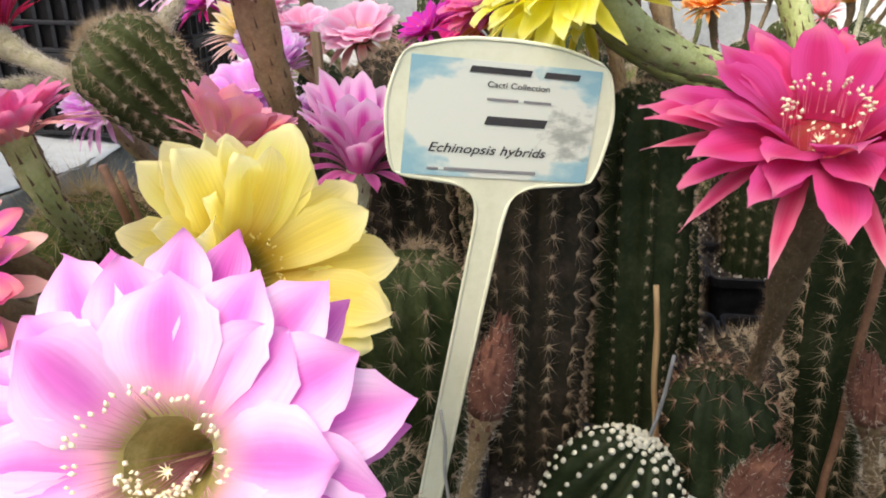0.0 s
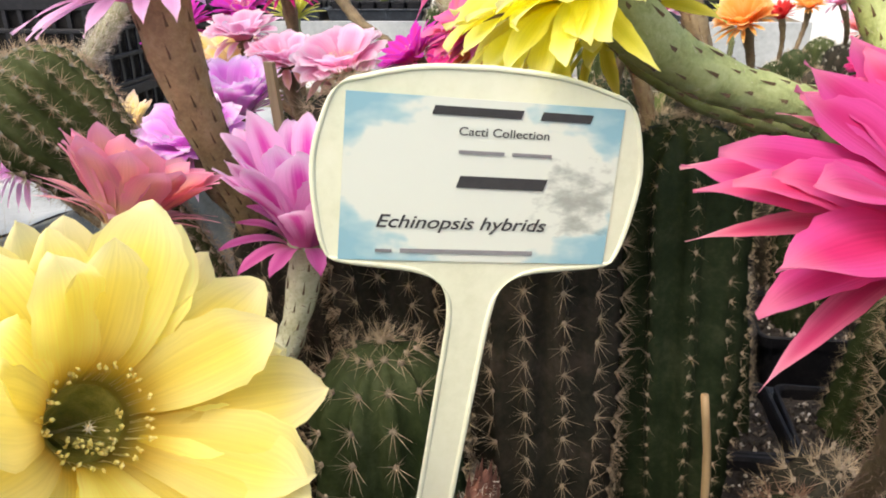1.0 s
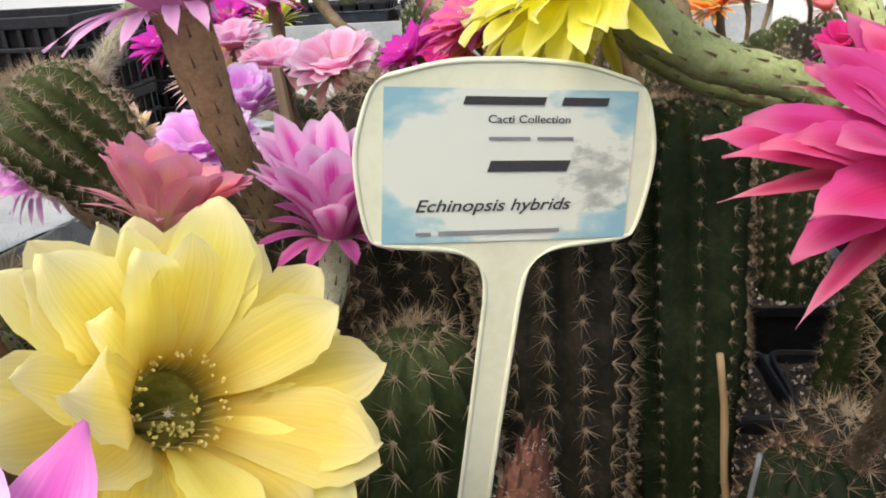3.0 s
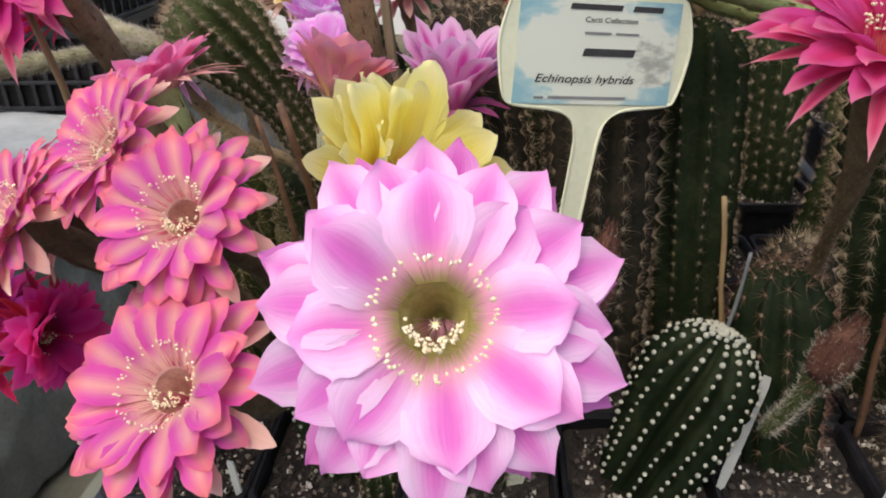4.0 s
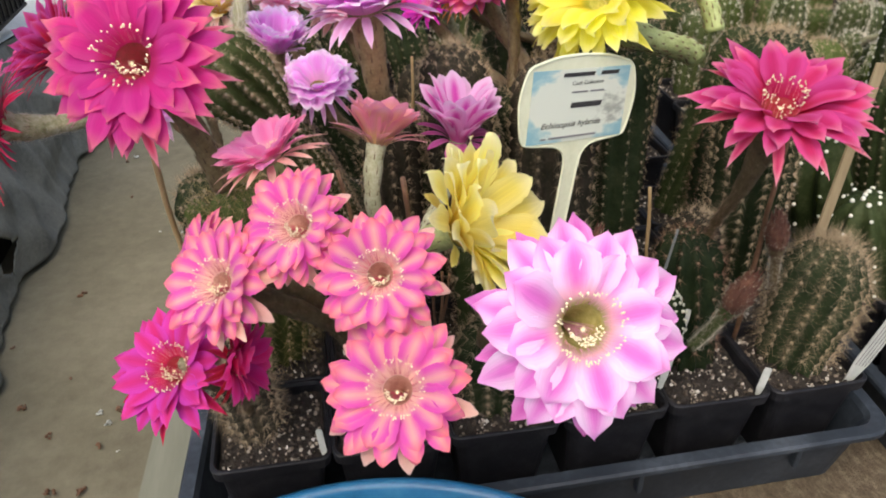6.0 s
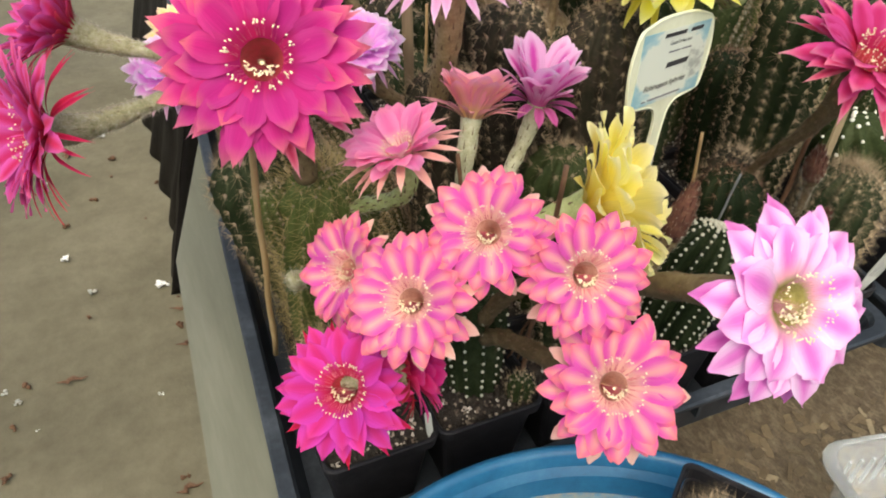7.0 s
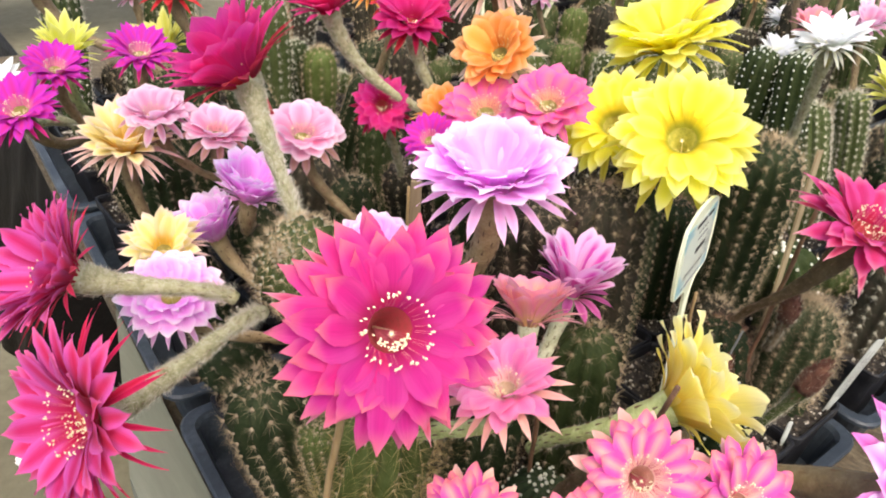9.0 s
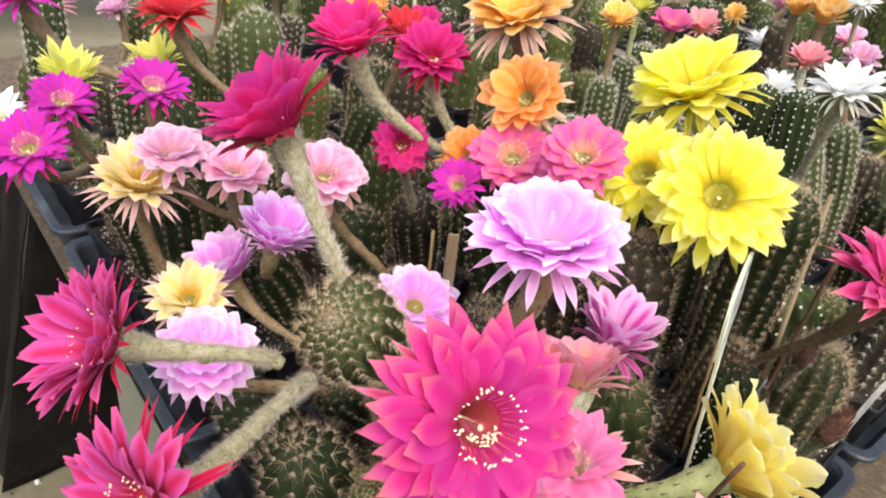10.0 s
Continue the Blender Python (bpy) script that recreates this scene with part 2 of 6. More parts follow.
M_BROWNISH = mottled("cactus_corky", tones((0.016, 0.016, 0.011), (0.036, 0.033, 0.023), (0.080, 0.060, 0.044)), 50, 0.75, 320, 0.001, 0.6, spec=0.08)
M_SP_TAN = mottled("tan_spine", tones((0.22, 0.15, 0.08), (0.38, 0.29, 0.18), (0.5, 0.42, 0.28)), 200, 0.6)
M_SP_PALE = mottled("pale_spine", tones((0.40, 0.36, 0.25), (0.58, 0.54, 0.42), (0.68, 0.65, 0.55)), 200, 0.6)
M_SP_GOLD = mottled("gold_spine", tones((0.26, 0.18, 0.06), (0.42, 0.32, 0.13), (0.52, 0.43, 0.22)), 200, 0.6)
M_WOOL = mottled("white_wool", tones((0.55, 0.55, 0.46), (0.74, 0.74, 0.66)), 300, 0.95)
M_WOOL_G = mottled("grey_wool", tones((0.30, 0.31, 0.24), (0.50, 0.50, 0.41)), 300, 0.95)
M_SP_RED = mottled("reddish_spine", tones((0.08, 0.04, 0.025), (0.16, 0.085, 0.05), (0.26, 0.16, 0.10)), 200, 0.6)
M_WOOL_T = mottled("tan_wool", tones((0.24, 0.18, 0.12), (0.4, 0.33, 0.24)), 300, 0.95)


def paper_mat():
    """White printed insert with pale blue washed corners and faint grey blotches."""
    m, n, l, p = base_mat("printed_paper")
    uv = n.new("ShaderNodeUVMap")
    sep = n.new("ShaderNodeSeparateXYZ")
    l.new(uv.outputs[0], sep.inputs[0])
    ax = math_node(n, l, "ABSOLUTE", math_node(n, l, "SUBTRACT", sep.outputs[0], 0.5))
    ay = math_node(n, l, "ABSOLUTE", math_node(n, l, "SUBTRACT", sep.outputs[1], 0.5))
    near = math_node(n, l, "ADD", math_node(n, l, "MULTIPLY", ax, 1.25), math_node(n, l, "MULTIPLY", ay, 1.15))
    nz = noise_node(n, l, 5.0, 3, "UV", 0.5)
    near = math_node(n, l, "ADD", near, math_node(n, l, "MULTIPLY", math_node(n, l, "SUBTRACT", nz.outputs["Fac"], 0.5), 0.9))
    r = ramp_node(n, l, near, [(0.78, (0.58, 0.62, 0.53)), (0.87, (0.34, 0.49, 0.49)), (1.05, (0.22, 0.40, 0.45))])
    dist = n.new("ShaderNodeVectorMath")
    dist.operation = "DISTANCE"
    mp = n.new("ShaderNodeMapping")
    mp.inputs["Scale"].default_value = (1.6, 1.0, 1.0)
    l.new(uv.outputs[0], mp.inputs["Vector"])
    l.new(mp.outputs[0], dist.inputs[0])
    dist.inputs[1].default_value = (1.38, 0.42, 0)
    nb = noise_node(n, l, 11.0, 3, "UV", 0.6)
    spot = math_node(n, l, "ADD", dist.outputs["Value"], math_node(n, l, "MULTIPLY", math_node(n, l, "SUBTRACT", nb.outputs["Fac"], 0.5), 0.75))
    g = ramp_node(n, l, spot, [(0.0, (0.42, 0.42, 0.43)), (0.10, (0.55, 0.56, 0.57)), (0.24, (1, 1, 1))])
    l.new(mix_node(n, l, 0.85, r.outputs[0], g.outputs[0], "MULTIPLY"), p.inputs["Base Color"])
    p.inputs["Roughness"].default_value = 0.3
    return m


M_PAPER = paper_mat()


M_OSB = mottled("flake_board", tones((0.045, 0.032, 0.018), (0.14, 0.105, 0.062), (0.30, 0.24, 0.15)), 110, 0.9, 420, 0.005, 1.0, stretch=(1, 0.55, 1))


def tub_inside_mat():
    """Blue plastic with dried sandy sediment."""
    m, n, l, p = base_mat("silted_blue_plastic")
    a = noise_node(n, l, 11, 8, rough=0.78)
    c = ramp_node(n, l, a.outputs["Fac"], [(0.36, (0.012, 0.12, 0.28)), (0.46, (0.035, 0.18, 0.33)), (0.52, (0.12, 0.20, 0.24)), (0.60, (0.27, 0.245, 0.18))])
    l.new(c.outputs[0], p.inputs["Base Color"])
    p.inputs["Roughness"].default_value = 0.35
    bump(n, l, p, a.outputs["Fac"], 0.3, 0.004)
    return m


M_SILT = tub_inside_mat()


def flake_mat():
    """Pressed wood flakes, each in its own tone."""
    m, n, l, p = base_mat("wood_flake")
    geo = n.new("ShaderNodeNewGeometry")
    r = ramp_node(n, l, geo.outputs["Random Per Island"], [(0.0, (0.06, 0.042, 0.022)), (0.45, (0.11, 0.080, 0.042)), (0.85, (0.16, 0.120, 0.066)), (1.0, (0.26, 0.21, 0.13))])
    nz = noise_node(n, l, 260, 4)
    l.new(mix_node(n, l, 0.5, r.outputs[0], ramp_node(n, l, nz.outputs["Fac"], [(0.3, (0.35, 0.33, 0.3)), (0.7, (1, 1, 1))]).outputs[0], "MULTIPLY"), p.inputs["Base Color"])
    p.inputs["Roughness"].default_value = 0.85
    bump(n, l, p, nz.outputs["Fac"], 0.5, 0.001)
    return m


M_FLAKE = flake_mat()


def clear_mat():
    m, n, l, p = base_mat("clear_plastic")
    p.inputs["Base Color"].default_value = (0.93, 0.96, 0.96, 1)
    nz = noise_node(n, l, 25, 4)
    l.new(math_node(n, l, "ADD", math_node(n, l, "MULTIPLY", nz.outputs["Fac"], 0.08), 0.02), p.inputs["Roughness"])
    p.inputs["Transmission Weight"].default_value = 0.9
    p.inputs["IOR"].default_value = 1.4
    return m


M_CLEAR = clear_mat()
M_RIB = mottled("milky_plastic", tones((0.30, 0.33, 0.33), (0.42, 0.45, 0.45)), 60, 0.25, 200, 0.0002, 0.2)


# ---------- mesh helpers ----------
def add(name, verts, faces, mat, parent=None, label="", uvs=None, smooth=True):
    """One mesh object; coordinates are the world's. With a parent it becomes that thing's part."""
    me = bpy.data.meshes.new(name)
    me.from_pydata([tuple(v) for v in verts], [], faces)
    if smooth:
        me.polygons.foreach_set("use_smooth", [True] * len(me.polygons))
    if uvs is not None:
        lay = me.uv_layers.new(name="UVMap")
        for lp in me.loops:
            lay.data[lp.index].uv = uvs[lp.vertex_index]
    me.materials.append(mat)
    return link(name, me, parent, label)


def link(name, me, parent=None, label="", m=None):
    ob = new(name, me)
    if m is not None:
        ob.matrix_basis = m
    if parent is not None:
        ob.parent = parent
        ob.matrix_parent_inverse = Matrix.Translation(-whereis(parent))
    if label:
        ob["label"] = label
    return ob


PLACE = {}


def whereis(ob):
    return PLACE.get(ob.name, Vector((0, 0, 0)))


def thing(name, place, label, category, group="", kind=""):
    ob = new(name)
    ob.empty_display_size = 0.02
    ob.location = place
    PLACE[ob.name] = Vector(place)
    return tagged(ob, label, category, group, kind)


def loops_mesh(loops, cap_first=True, cap_last=True):
    """Skin closed loops of equal length."""
    k = len(loops[0])
    verts = [v for lp in loops for v in lp]
    faces = []
    for i in range(len(loops) - 1):
        for j in range(k):
            a, b = i * k + j, i * k + (j + 1) % k
            faces.append((a, b, b + k, a + k))
    if cap_first:
        faces.append(tuple(range(k - 1, -1, -1)))
    if cap_last:
        o = (len(loops) - 1) * k
        faces.append(tuple(range(o, o + k)))
    return verts, faces


def rrect(cx, cy, hx, hy, rad, z, seg=4):
    out = []
    for sx, sy, a0 in ((1, 1, 0), (-1, 1, 90), (-1, -1, 180), (1, -1, 270)):
        for i in range(seg + 1):
            a = radians(a0 + 90 * i / seg)
            out.append((cx + sx * (hx - rad) + rad * math.cos(a), cy + sy * (hy - rad) + rad * math.sin(a), z))
    return out


def ring(cx, cy, r, z, k=48, wob=0.0):
    return [(cx + (r + wob * math.sin(3 * a + z * 90)) * math.cos(a), cy + (r + wob * math.sin(3 * a + z * 90)) * math.sin(a), z) for a in [2 * math.pi * j / k for j in range(k)]]


def frame_of(axis):
    z = Vector(axis).normalized()
    x = z.cross(Vector((0, 0, 1)))
    x = x.normalized() if x.length > 1e-3 else Vector((1, 0, 0))
    y = z.cross(x)
    return x, y, z


def sweep(path, radii, k=10, squash=1.0):
    """A round body swept along a list of points."""
    loops, x = [], None
    for i, p in enumerate(path):
        d = (path[min(i + 1, len(path) - 1)] - path[max(i - 1, 0)]).normalized()
        if x is None:
            x = frame_of(d)[0]
        x = (x - d * x.dot(d)).normalized()
        y = d.cross(x)
        loops.append([p + (x * math.cos(a) + y * math.sin(a) * squash) * radii[i] for a in [2 * math.pi * j / k for j in range(k)]])
    return loops


def bez(a, b, c, d, k):
    return [a * (1 - t) ** 3 + b * 3 * t * (1 - t) ** 2 + c * 3 * t * t * (1 - t) + d * t ** 3 for t in [i / (k - 1) for i in range(k)]]


def needles(items):
    """Slim three-sided points: items of (root, direction, length, width)."""
    verts, faces = [], []
    for p, d, ln, w in items:
        x, y, z = frame_of(d)
        o = len(verts)
        verts += [p + x * w, p - x * w * 0.5 + y * w * 0.87, p - x * w * 0.5 - y * w * 0.87, p + z * ln]
        faces += [(o, o + 1, o + 3), (o + 1, o + 2, o + 3), (o + 2, o, o + 3)]
    return verts, faces


def beads(items):
    """Small eight-sided lumps: items of (centre, radius, long axis, stretch)."""
    verts, faces = [], []
    for p, r, ax, st in items:
        x, y, z = frame_of(ax)
        o = len(verts)
        verts += [p + x * r, p + y * r, p - x * r, p - y * r, p + z * r * st, p - z * r * st]
        for j in range(4):
            faces += [(o + j, o + (j + 1) % 4, o + 4), (o + (j + 1) % 4, o + j, o + 5)]
    return verts, faces


def tufts(items):
    """Round woolly tufts: items of (centre, radius, outward axis, flattening)."""
    verts, faces = [], []
    for p, r, ax, st in items:
        x, y, z = frame_of(ax)
        o = len(verts)
        for lat in (-0.6, 0.15, 0.72):
            rr = r * math.sqrt(1 - lat * lat)
            verts += [p + (x * math.cos(a) + y * math.sin(a)) * rr + z * r * lat * st for a in [2 * math.pi * j / 7 for j in range(7)]]
        verts.append(p + z * r * st)
        for k in range(2):
            for j in range(7):
                a, c = o + 7 * k + j, o + 7 * k + (j + 1) % 7
                faces.append((a, c, c + 7, a + 7))
        faces += [(o + 14 + j, o + 14 + (j + 1) % 7, o + 21) for j in range(7)]
    return verts, faces


# ---------- cacti ----------
SPINES = {
    "long_pale": (M_SP_GOLD, 0.027, 9, 0.00015, M_WOOL_T, 0.0013),
    "cluster": (M_SP_TAN, 0.0115, 12, 0.00021, M_WOOL_T, 0.0019),
    "tan": (M_SP_TAN, 0.009, 10, 0.00016, M_WOOL_T, 0.0012),
    "brown": (M_SP_TAN, 0.0105, 12, 0.00019, M_WOOL_T, 0.0014),
    "gold": (M_SP_TAN, 0.012, 13, 0.00019, M_WOOL_T, 0.0014),
    "tangle": (M_SP_TAN, 0.017, 15, 0.00017, M_WOOL_T, 0.0012),
    "wool": (M_SP_TAN, 0.0026, 6, 0.0002, M_WOOL_G, 0.0015),
    "reddish": (M_SP_RED, 0.0095, 9, 0.00022, M_WOOL_T, 0.0012),
    "star": (M_SP_PALE, 0.0042, 6, 0.00022, M_WOOL, 0.0021),
    "whitedots": (M_SP_PALE, 0.0022, 4, 0.00018, M_WOOL, 0.0019),
    "short": (M_SP_TAN, 0.006, 8, 0.00013, M_WOOL_T, 0.0011),
    "greyhead": (M_SP_TAN, 0.0085, 14, 0.00020, M_WOOL_G, 0.0014),
    "pale": (M_SP_PALE, 0.010, 14, 0.00022, M_WOOL_G, 0.0014),
}


def cactus(base, top, r, ribs, body, spine, label, name="cactus", bend=(0, 0, 0), step=0.011, depth=0.27, spin=0.0, group="", rings=22, waist=0.82, twist=0.0, head=False):
    """A ribbed stem along a bent axis, with a woolly areole and spines at each step of every rib."""
    rnd = random.Random(int(1e5 * (base[0] * 7 + base[1] * 13 + r)) & 0xFFFFFF)
    root = thing(name, base, label, "cactus", group)
    B, T = Vector(base), Vector(top)
    mid = (B + T) / 2 + Vector(bend)
    path = bez(B, B.lerp(mid, 0.9), T.lerp(mid, 0.7), T, rings)
    ln = sum((b - a).length for a, b in zip(path, path[1:]))
    per = 4 if ribs > 9 else 6
    k = ribs * per
    verts, x, crest = [], None, []
    for i, p in enumerate(path):
        d = (path[min(i + 1, rings - 1)] - path[max(i - 1, 0)]).normalized()
        if x is None:
            x = frame_of(d)[0]
        x = (x - d * x.dot(d)).normalized()
        y = d.cross(x)
        s = i / (rings - 1)
        fromtop = (1 - s) * ln
        dome = math.sqrt(max(0.0, 1 - max(0.0, 1 - fromtop / (r * 1.15)) ** 2)) if fromtop < r * 1.15 else 1.0
        swell = waist + (1 - waist) * min(1, s * 2.2)
        if head:
            q = min(1.0, max(0.0, (s - 0.5) / 0.34))
            swell = waist + (1 - waist) * q * q * (3 - 2 * q)
        rr = r * dome * swell * (1 + 0.025 * math.sin(i * 1.7 + base[0] * 90))
        line = []
        for j in range(k):
            a = 2 * math.pi * j / k + spin + twist * s
            ph = math.cos(ribs * (a - spin - twist * s))
            rib = 1 - depth * (0.5 - 0.5 * ph) ** 0.75
            v = p + (x * math.cos(a) + y * math.sin(a)) * rr * rib
            verts.append(v)
            if j % per == 0:
                line.append((v, (x * math.cos(a) + y * math.sin(a)).normalized(), d, dome, y * math.cos(a) - x * math.sin(a)))
        crest.append(line)
    faces = []
    for i in range(rings - 1):
        for j in range(k):
            a, b = i * k + j, i * k + (j + 1) % k
            faces.append((a, b, b + k, a + k))
    faces.append(tuple((rings - 1) * k + j for j in range(k)))
    part = add("body", verts, faces, body, root)
    mat, slen, cnt, wid, wool, wr = SPINES[spine]
    sp, wl = [], []
    for j in range(ribs):
        acc = rnd.random() * step
        for i in range(1, rings - 1):
            v0, o0, d0, dome0, t0 = crest[i][j]
            v1 = crest[i + 1][j][0]
            seg = (v1 - v0).length
            while acc < seg:
                f = acc / seg
                v = v0.lerp(v1, f)
                o = (o0 * dome0 + d0 * (1 - dome0 * 0.75)).normalized()
                wl.append((v + o * wr * 0.2, wr * rnd.uniform(0.75, 1.2) * (1.25 - 0.35 * dome0), o, rnd.uniform(0.6, 1.0)))
                for q in range(cnt):
                    an = 2 * math.pi * (q + rnd.random() * 0.6) / cnt
                    spread = 1.35 if q else 0.1
                    dd = (o + (t0 * math.cos(an) + d0 * math.sin(an)) * spread * rnd.uniform(0.6, 1.2)).normalized()
                    sp.append((v, dd, slen * rnd.uniform(0.45, 1.2), wid))
                acc += step * rnd.uniform(0.85, 1.15) * (0.55 + 0.45 * dome0)
            acc -= seg
    vs, fs = needles(sp)
    add("spination", vs, fs, mat, root, smooth=False)["kind"] = "stuff"
    vs, fs = tufts(wl) if spine in ("wool", "star") else beads(wl)
    add("areole_wool", vs, fs, wool, root)["kind"] = "stuff"
    return root


# ---------- flowers ----------
KIND = {}


def kind(name, cols, whorls, width, tube, throat=M_OLIVE, fil=M_FIL_P, sepal=None, cup=0.11, point=0.5, ruffle=0.1, stripe=0.5, soft=0.45, ringr=0.34, vein=0.13, glow=0.48, wild=1.0, foot=None, sepw=0.40):
    """whorls: (count, reach, start angle, end angle) from the inside out; the last one are the sepals."""
    pm = petal_mat(name + "_petal", *cols, stripe=stripe, soft=soft, vein=vein, glow=glow, foot=foot)
    sm = petal_mat(name + "_sepal", *(sepal or (cols[1], cols[1], cols[2], cols[3])), stripe=0.5, soft=0.5, glow=glow)
    KIND[name] = (pm, sm, whorls, width, tube, throat, fil, cup, point, ruffle, ringr, wild, sepw)


def petal_mesh(name, mat, length_r, r0, z0, phi0, phi1, wid, cup, point, ruffle, seed, nu=12, nv=6):
    rnd = random.Random(seed)
    us = [1 - (1 - i / nu) ** 1.3 for i in range(nu + 1)]
    ph = [radians(phi0 + (phi1 - phi0) * min(1.0, (u / 0.62)) ** 0.85 + (12 * (u - 0.7) / 0.3 if u > 0.7 else 0)) for u in us]
    r, z = [0.0], [0.0]
    for i in range(nu):
        du = us[i + 1] - us[i]
        r.append(r[-1] + math.sin((ph[i] + ph[i + 1]) / 2) * du)
        z.append(z[-1] + math.cos((ph[i] + ph[i + 1]) / 2) * du)
    sc = (length_r - r0) / max(0.12, r[-1])
    sc = min(sc, length_r * 2.3)
    verts, uvs = [], []
    w1, w2, w3 = rnd.uniform(0, 6), rnd.uniform(0, 6), rnd.uniform(-0.06, 0.06)
    for i, u in enumerate(us):
        wide = 0.68 - 0.16 * point
        if u < wide:
            w = 0.32 + 0.68 * math.sin(math.pi / 2 * u / wide) ** 1.2
        else:
            q = (u - wide) / (1 - wide)
            w = (1 - q ** (2.8 - 1.4 * point)) ** (0.5 + 0.36 * point)
            q = max(0.0, (u - 0.80) / 0.20)
            w *= 1 - (0.25 + 0.3 * point) * q * q * (3 - 2 * q)
        w = max(w, 0.02) * wid
        n = Vector((-math.cos(ph[i]), 0, math.sin(ph[i])))
        for j in range(nv + 1):
            v = 2 * j / nv - 1
            edge = abs(v) ** 2
            lift = cup * w * edge - 0.09 * wid * math.exp(-(v / 0.20) ** 2) * math.sin(math.pi * min(1, u * 1.1))
            lift += ruffle * wid * abs(v) ** 1.5 * math.sin(9 * u + w1 + (2 if v > 0 else 0)) * u
            jag = 1 + (0.05 * math.sin(31 * u + w2 + 2.5 * (v > 0)) + 0.05 * math.sin(57 * u + 2 * w2 + 1.3 * (v > 0))) * (abs(v) > 0.9) * u
            p = Vector((r0 + r[i] * sc, v * w * jag + w3 * u * u * sc, z0 + z[i] * sc)) + n * lift
            verts.append(tuple(p))
            uvs.append((0.5 + 0.5 * v, u))
    faces = []
    for i in range(nu):
        for j in range(nv):
            a = i * (nv + 1) + j
            faces.append((a, a + 1, a + nv + 2, a + nv + 1))
    me = bpy.data.meshes.new(name)
    me.from_pydata(verts, [], faces)
    me.polygons.foreach_set("use_smooth", [True] * len(faces))
    lay = me.uv_layers.new(name="UVMap")
    for lp in me.loops:
        lay.data[lp.index].uv = uvs[lp.vertex_index]
    me.materials.append(mat)
    return me


def flower(plant, C, A, R, kindname, root, label, openness=1.0, pull=0.5, hairy=0.5, thick=1.0, joined=False, straight=False):
    """A flower with its tube, which grows from root on the plant; C is the middle of the stamen ring, A the way it faces."""
    pm, sm, whorls, wid, tubem, throat, fil, cup, point, ruffle, ringr, wild, sepw = KIND[kindname]
    seed = int(1e4 * (C[0] * 3 + C[1] * 11 + C[2] * 29)) & 0xFFFFF
    rnd = random.Random(seed)
    x, y, z = frame_of(A)
    C = Vector(C)
    M = Matrix(((x.x, y.x, z.x, C.x), (x.y, y.y, z.y, C.y), (x.z, y.z, z.z, C.z), (0, 0, 0, 1)))
    neck = C - z * 0.45 * R
    B = Vector(root)
    ln = (neck - B).length
    path = bez(B, B + (Vector((0, 0, 1)) * 0.35 + (neck - B).normalized() * 0.4) * ln * 0.35, neck - z * ln * pull, neck + z * 0.20 * R, 16)
    if straight:
        path = [B.lerp(neck + z * 0.20 * R, i / 15) for i in range(16)]
    rb, rt = 0.10 * R * thick + 0.002, 0.225 * R
    radii = [rb + (rt - rb) * (i / 15) ** 3.4 + 0.0006 * math.sin(i * 2.1) for i in range(16)]
    verts, faces = loops_mesh(sweep(path, radii, 12), True, False)
    fl = add("flower", verts, faces, tubem, plant, label)
    # scales and hairs on the tube
    sc, hr = [], []
    for i in range(1, 15):
        d = (path[i + 1] - path[i - 1]).normalized()
        u, v, w = frame_of(d)
        for j in range(6):
            a = 2 * math.pi * (j + 0.5 * (i % 2) + rnd.uniform(-0.1, 0.1)) / 6
            o = u * math.cos(a) + v * math.sin(a)
            p = path[i] + o * radii[i] * 0.97
            if tubem is not M_TUBE_H or rnd.random() < 0.8:
                sc.append((p, (d + o * 0.08).normalized(), 0.0045 if tubem is M_TUBE_H else 0.0065, 0.0006 if tubem in (M_TUBE_H, M_TUBE_P) else 0.0009))
        for q in range(int((170 if tubem is M_TUBE_H else 40) * hairy)):
            a = rnd.uniform(0, 6.283)
            o = u * math.cos(a) + v * math.sin(a)
            t = rnd.random()
            p = path[i].lerp(path[i + 1], t) + o * (radii[i] + (radii[i + 1] - radii[i]) * t) * 0.97
            base_wool = 1.5 if i < 4 else 1.0
            hr.append((p, (o * 0.8 + d * rnd.uniform(0.0, 1.3) + u * rnd.uniform(-0.5, 0.5) + v * rnd.uniform(-0.5, 0.5)).normalized(), rnd.uniform(0.002, 0.0052) * base_wool, 0.00012))
    vs, fs = needles(sc)
    add("scale_cover", vs, fs, M_SCALE, fl, smooth=False)["kind"] = "stuff"
    if hr:
        vs, fs = needles(hr)
        add("fuzz", vs, fs, M_HAIR if tubem in (M_TUBE_H, M_TUBE_G) else M_HAIR_D, fl, smooth=False)["kind"] = "stuff"
    # throat
    prof = [(0.200, -0.245), (0.182, -0.29), (0.115, -0.46), (0.06, -0.65), (0.02, -0.8)]
    lo = [[M @ Vector((R * rr * math.cos(a), R * rr * math.sin(a), R * zz)) for a in [2 * math.pi * j / 28 for j in range(28)]] for rr, zz in prof]
    vs, fs = loops_mesh(lo, False, True)
    add("throat", vs, fs, throat, fl)
    # petals
    joinv, joinf, joinuv = [], [], []
    turn = rnd.uniform(0, 6.28)
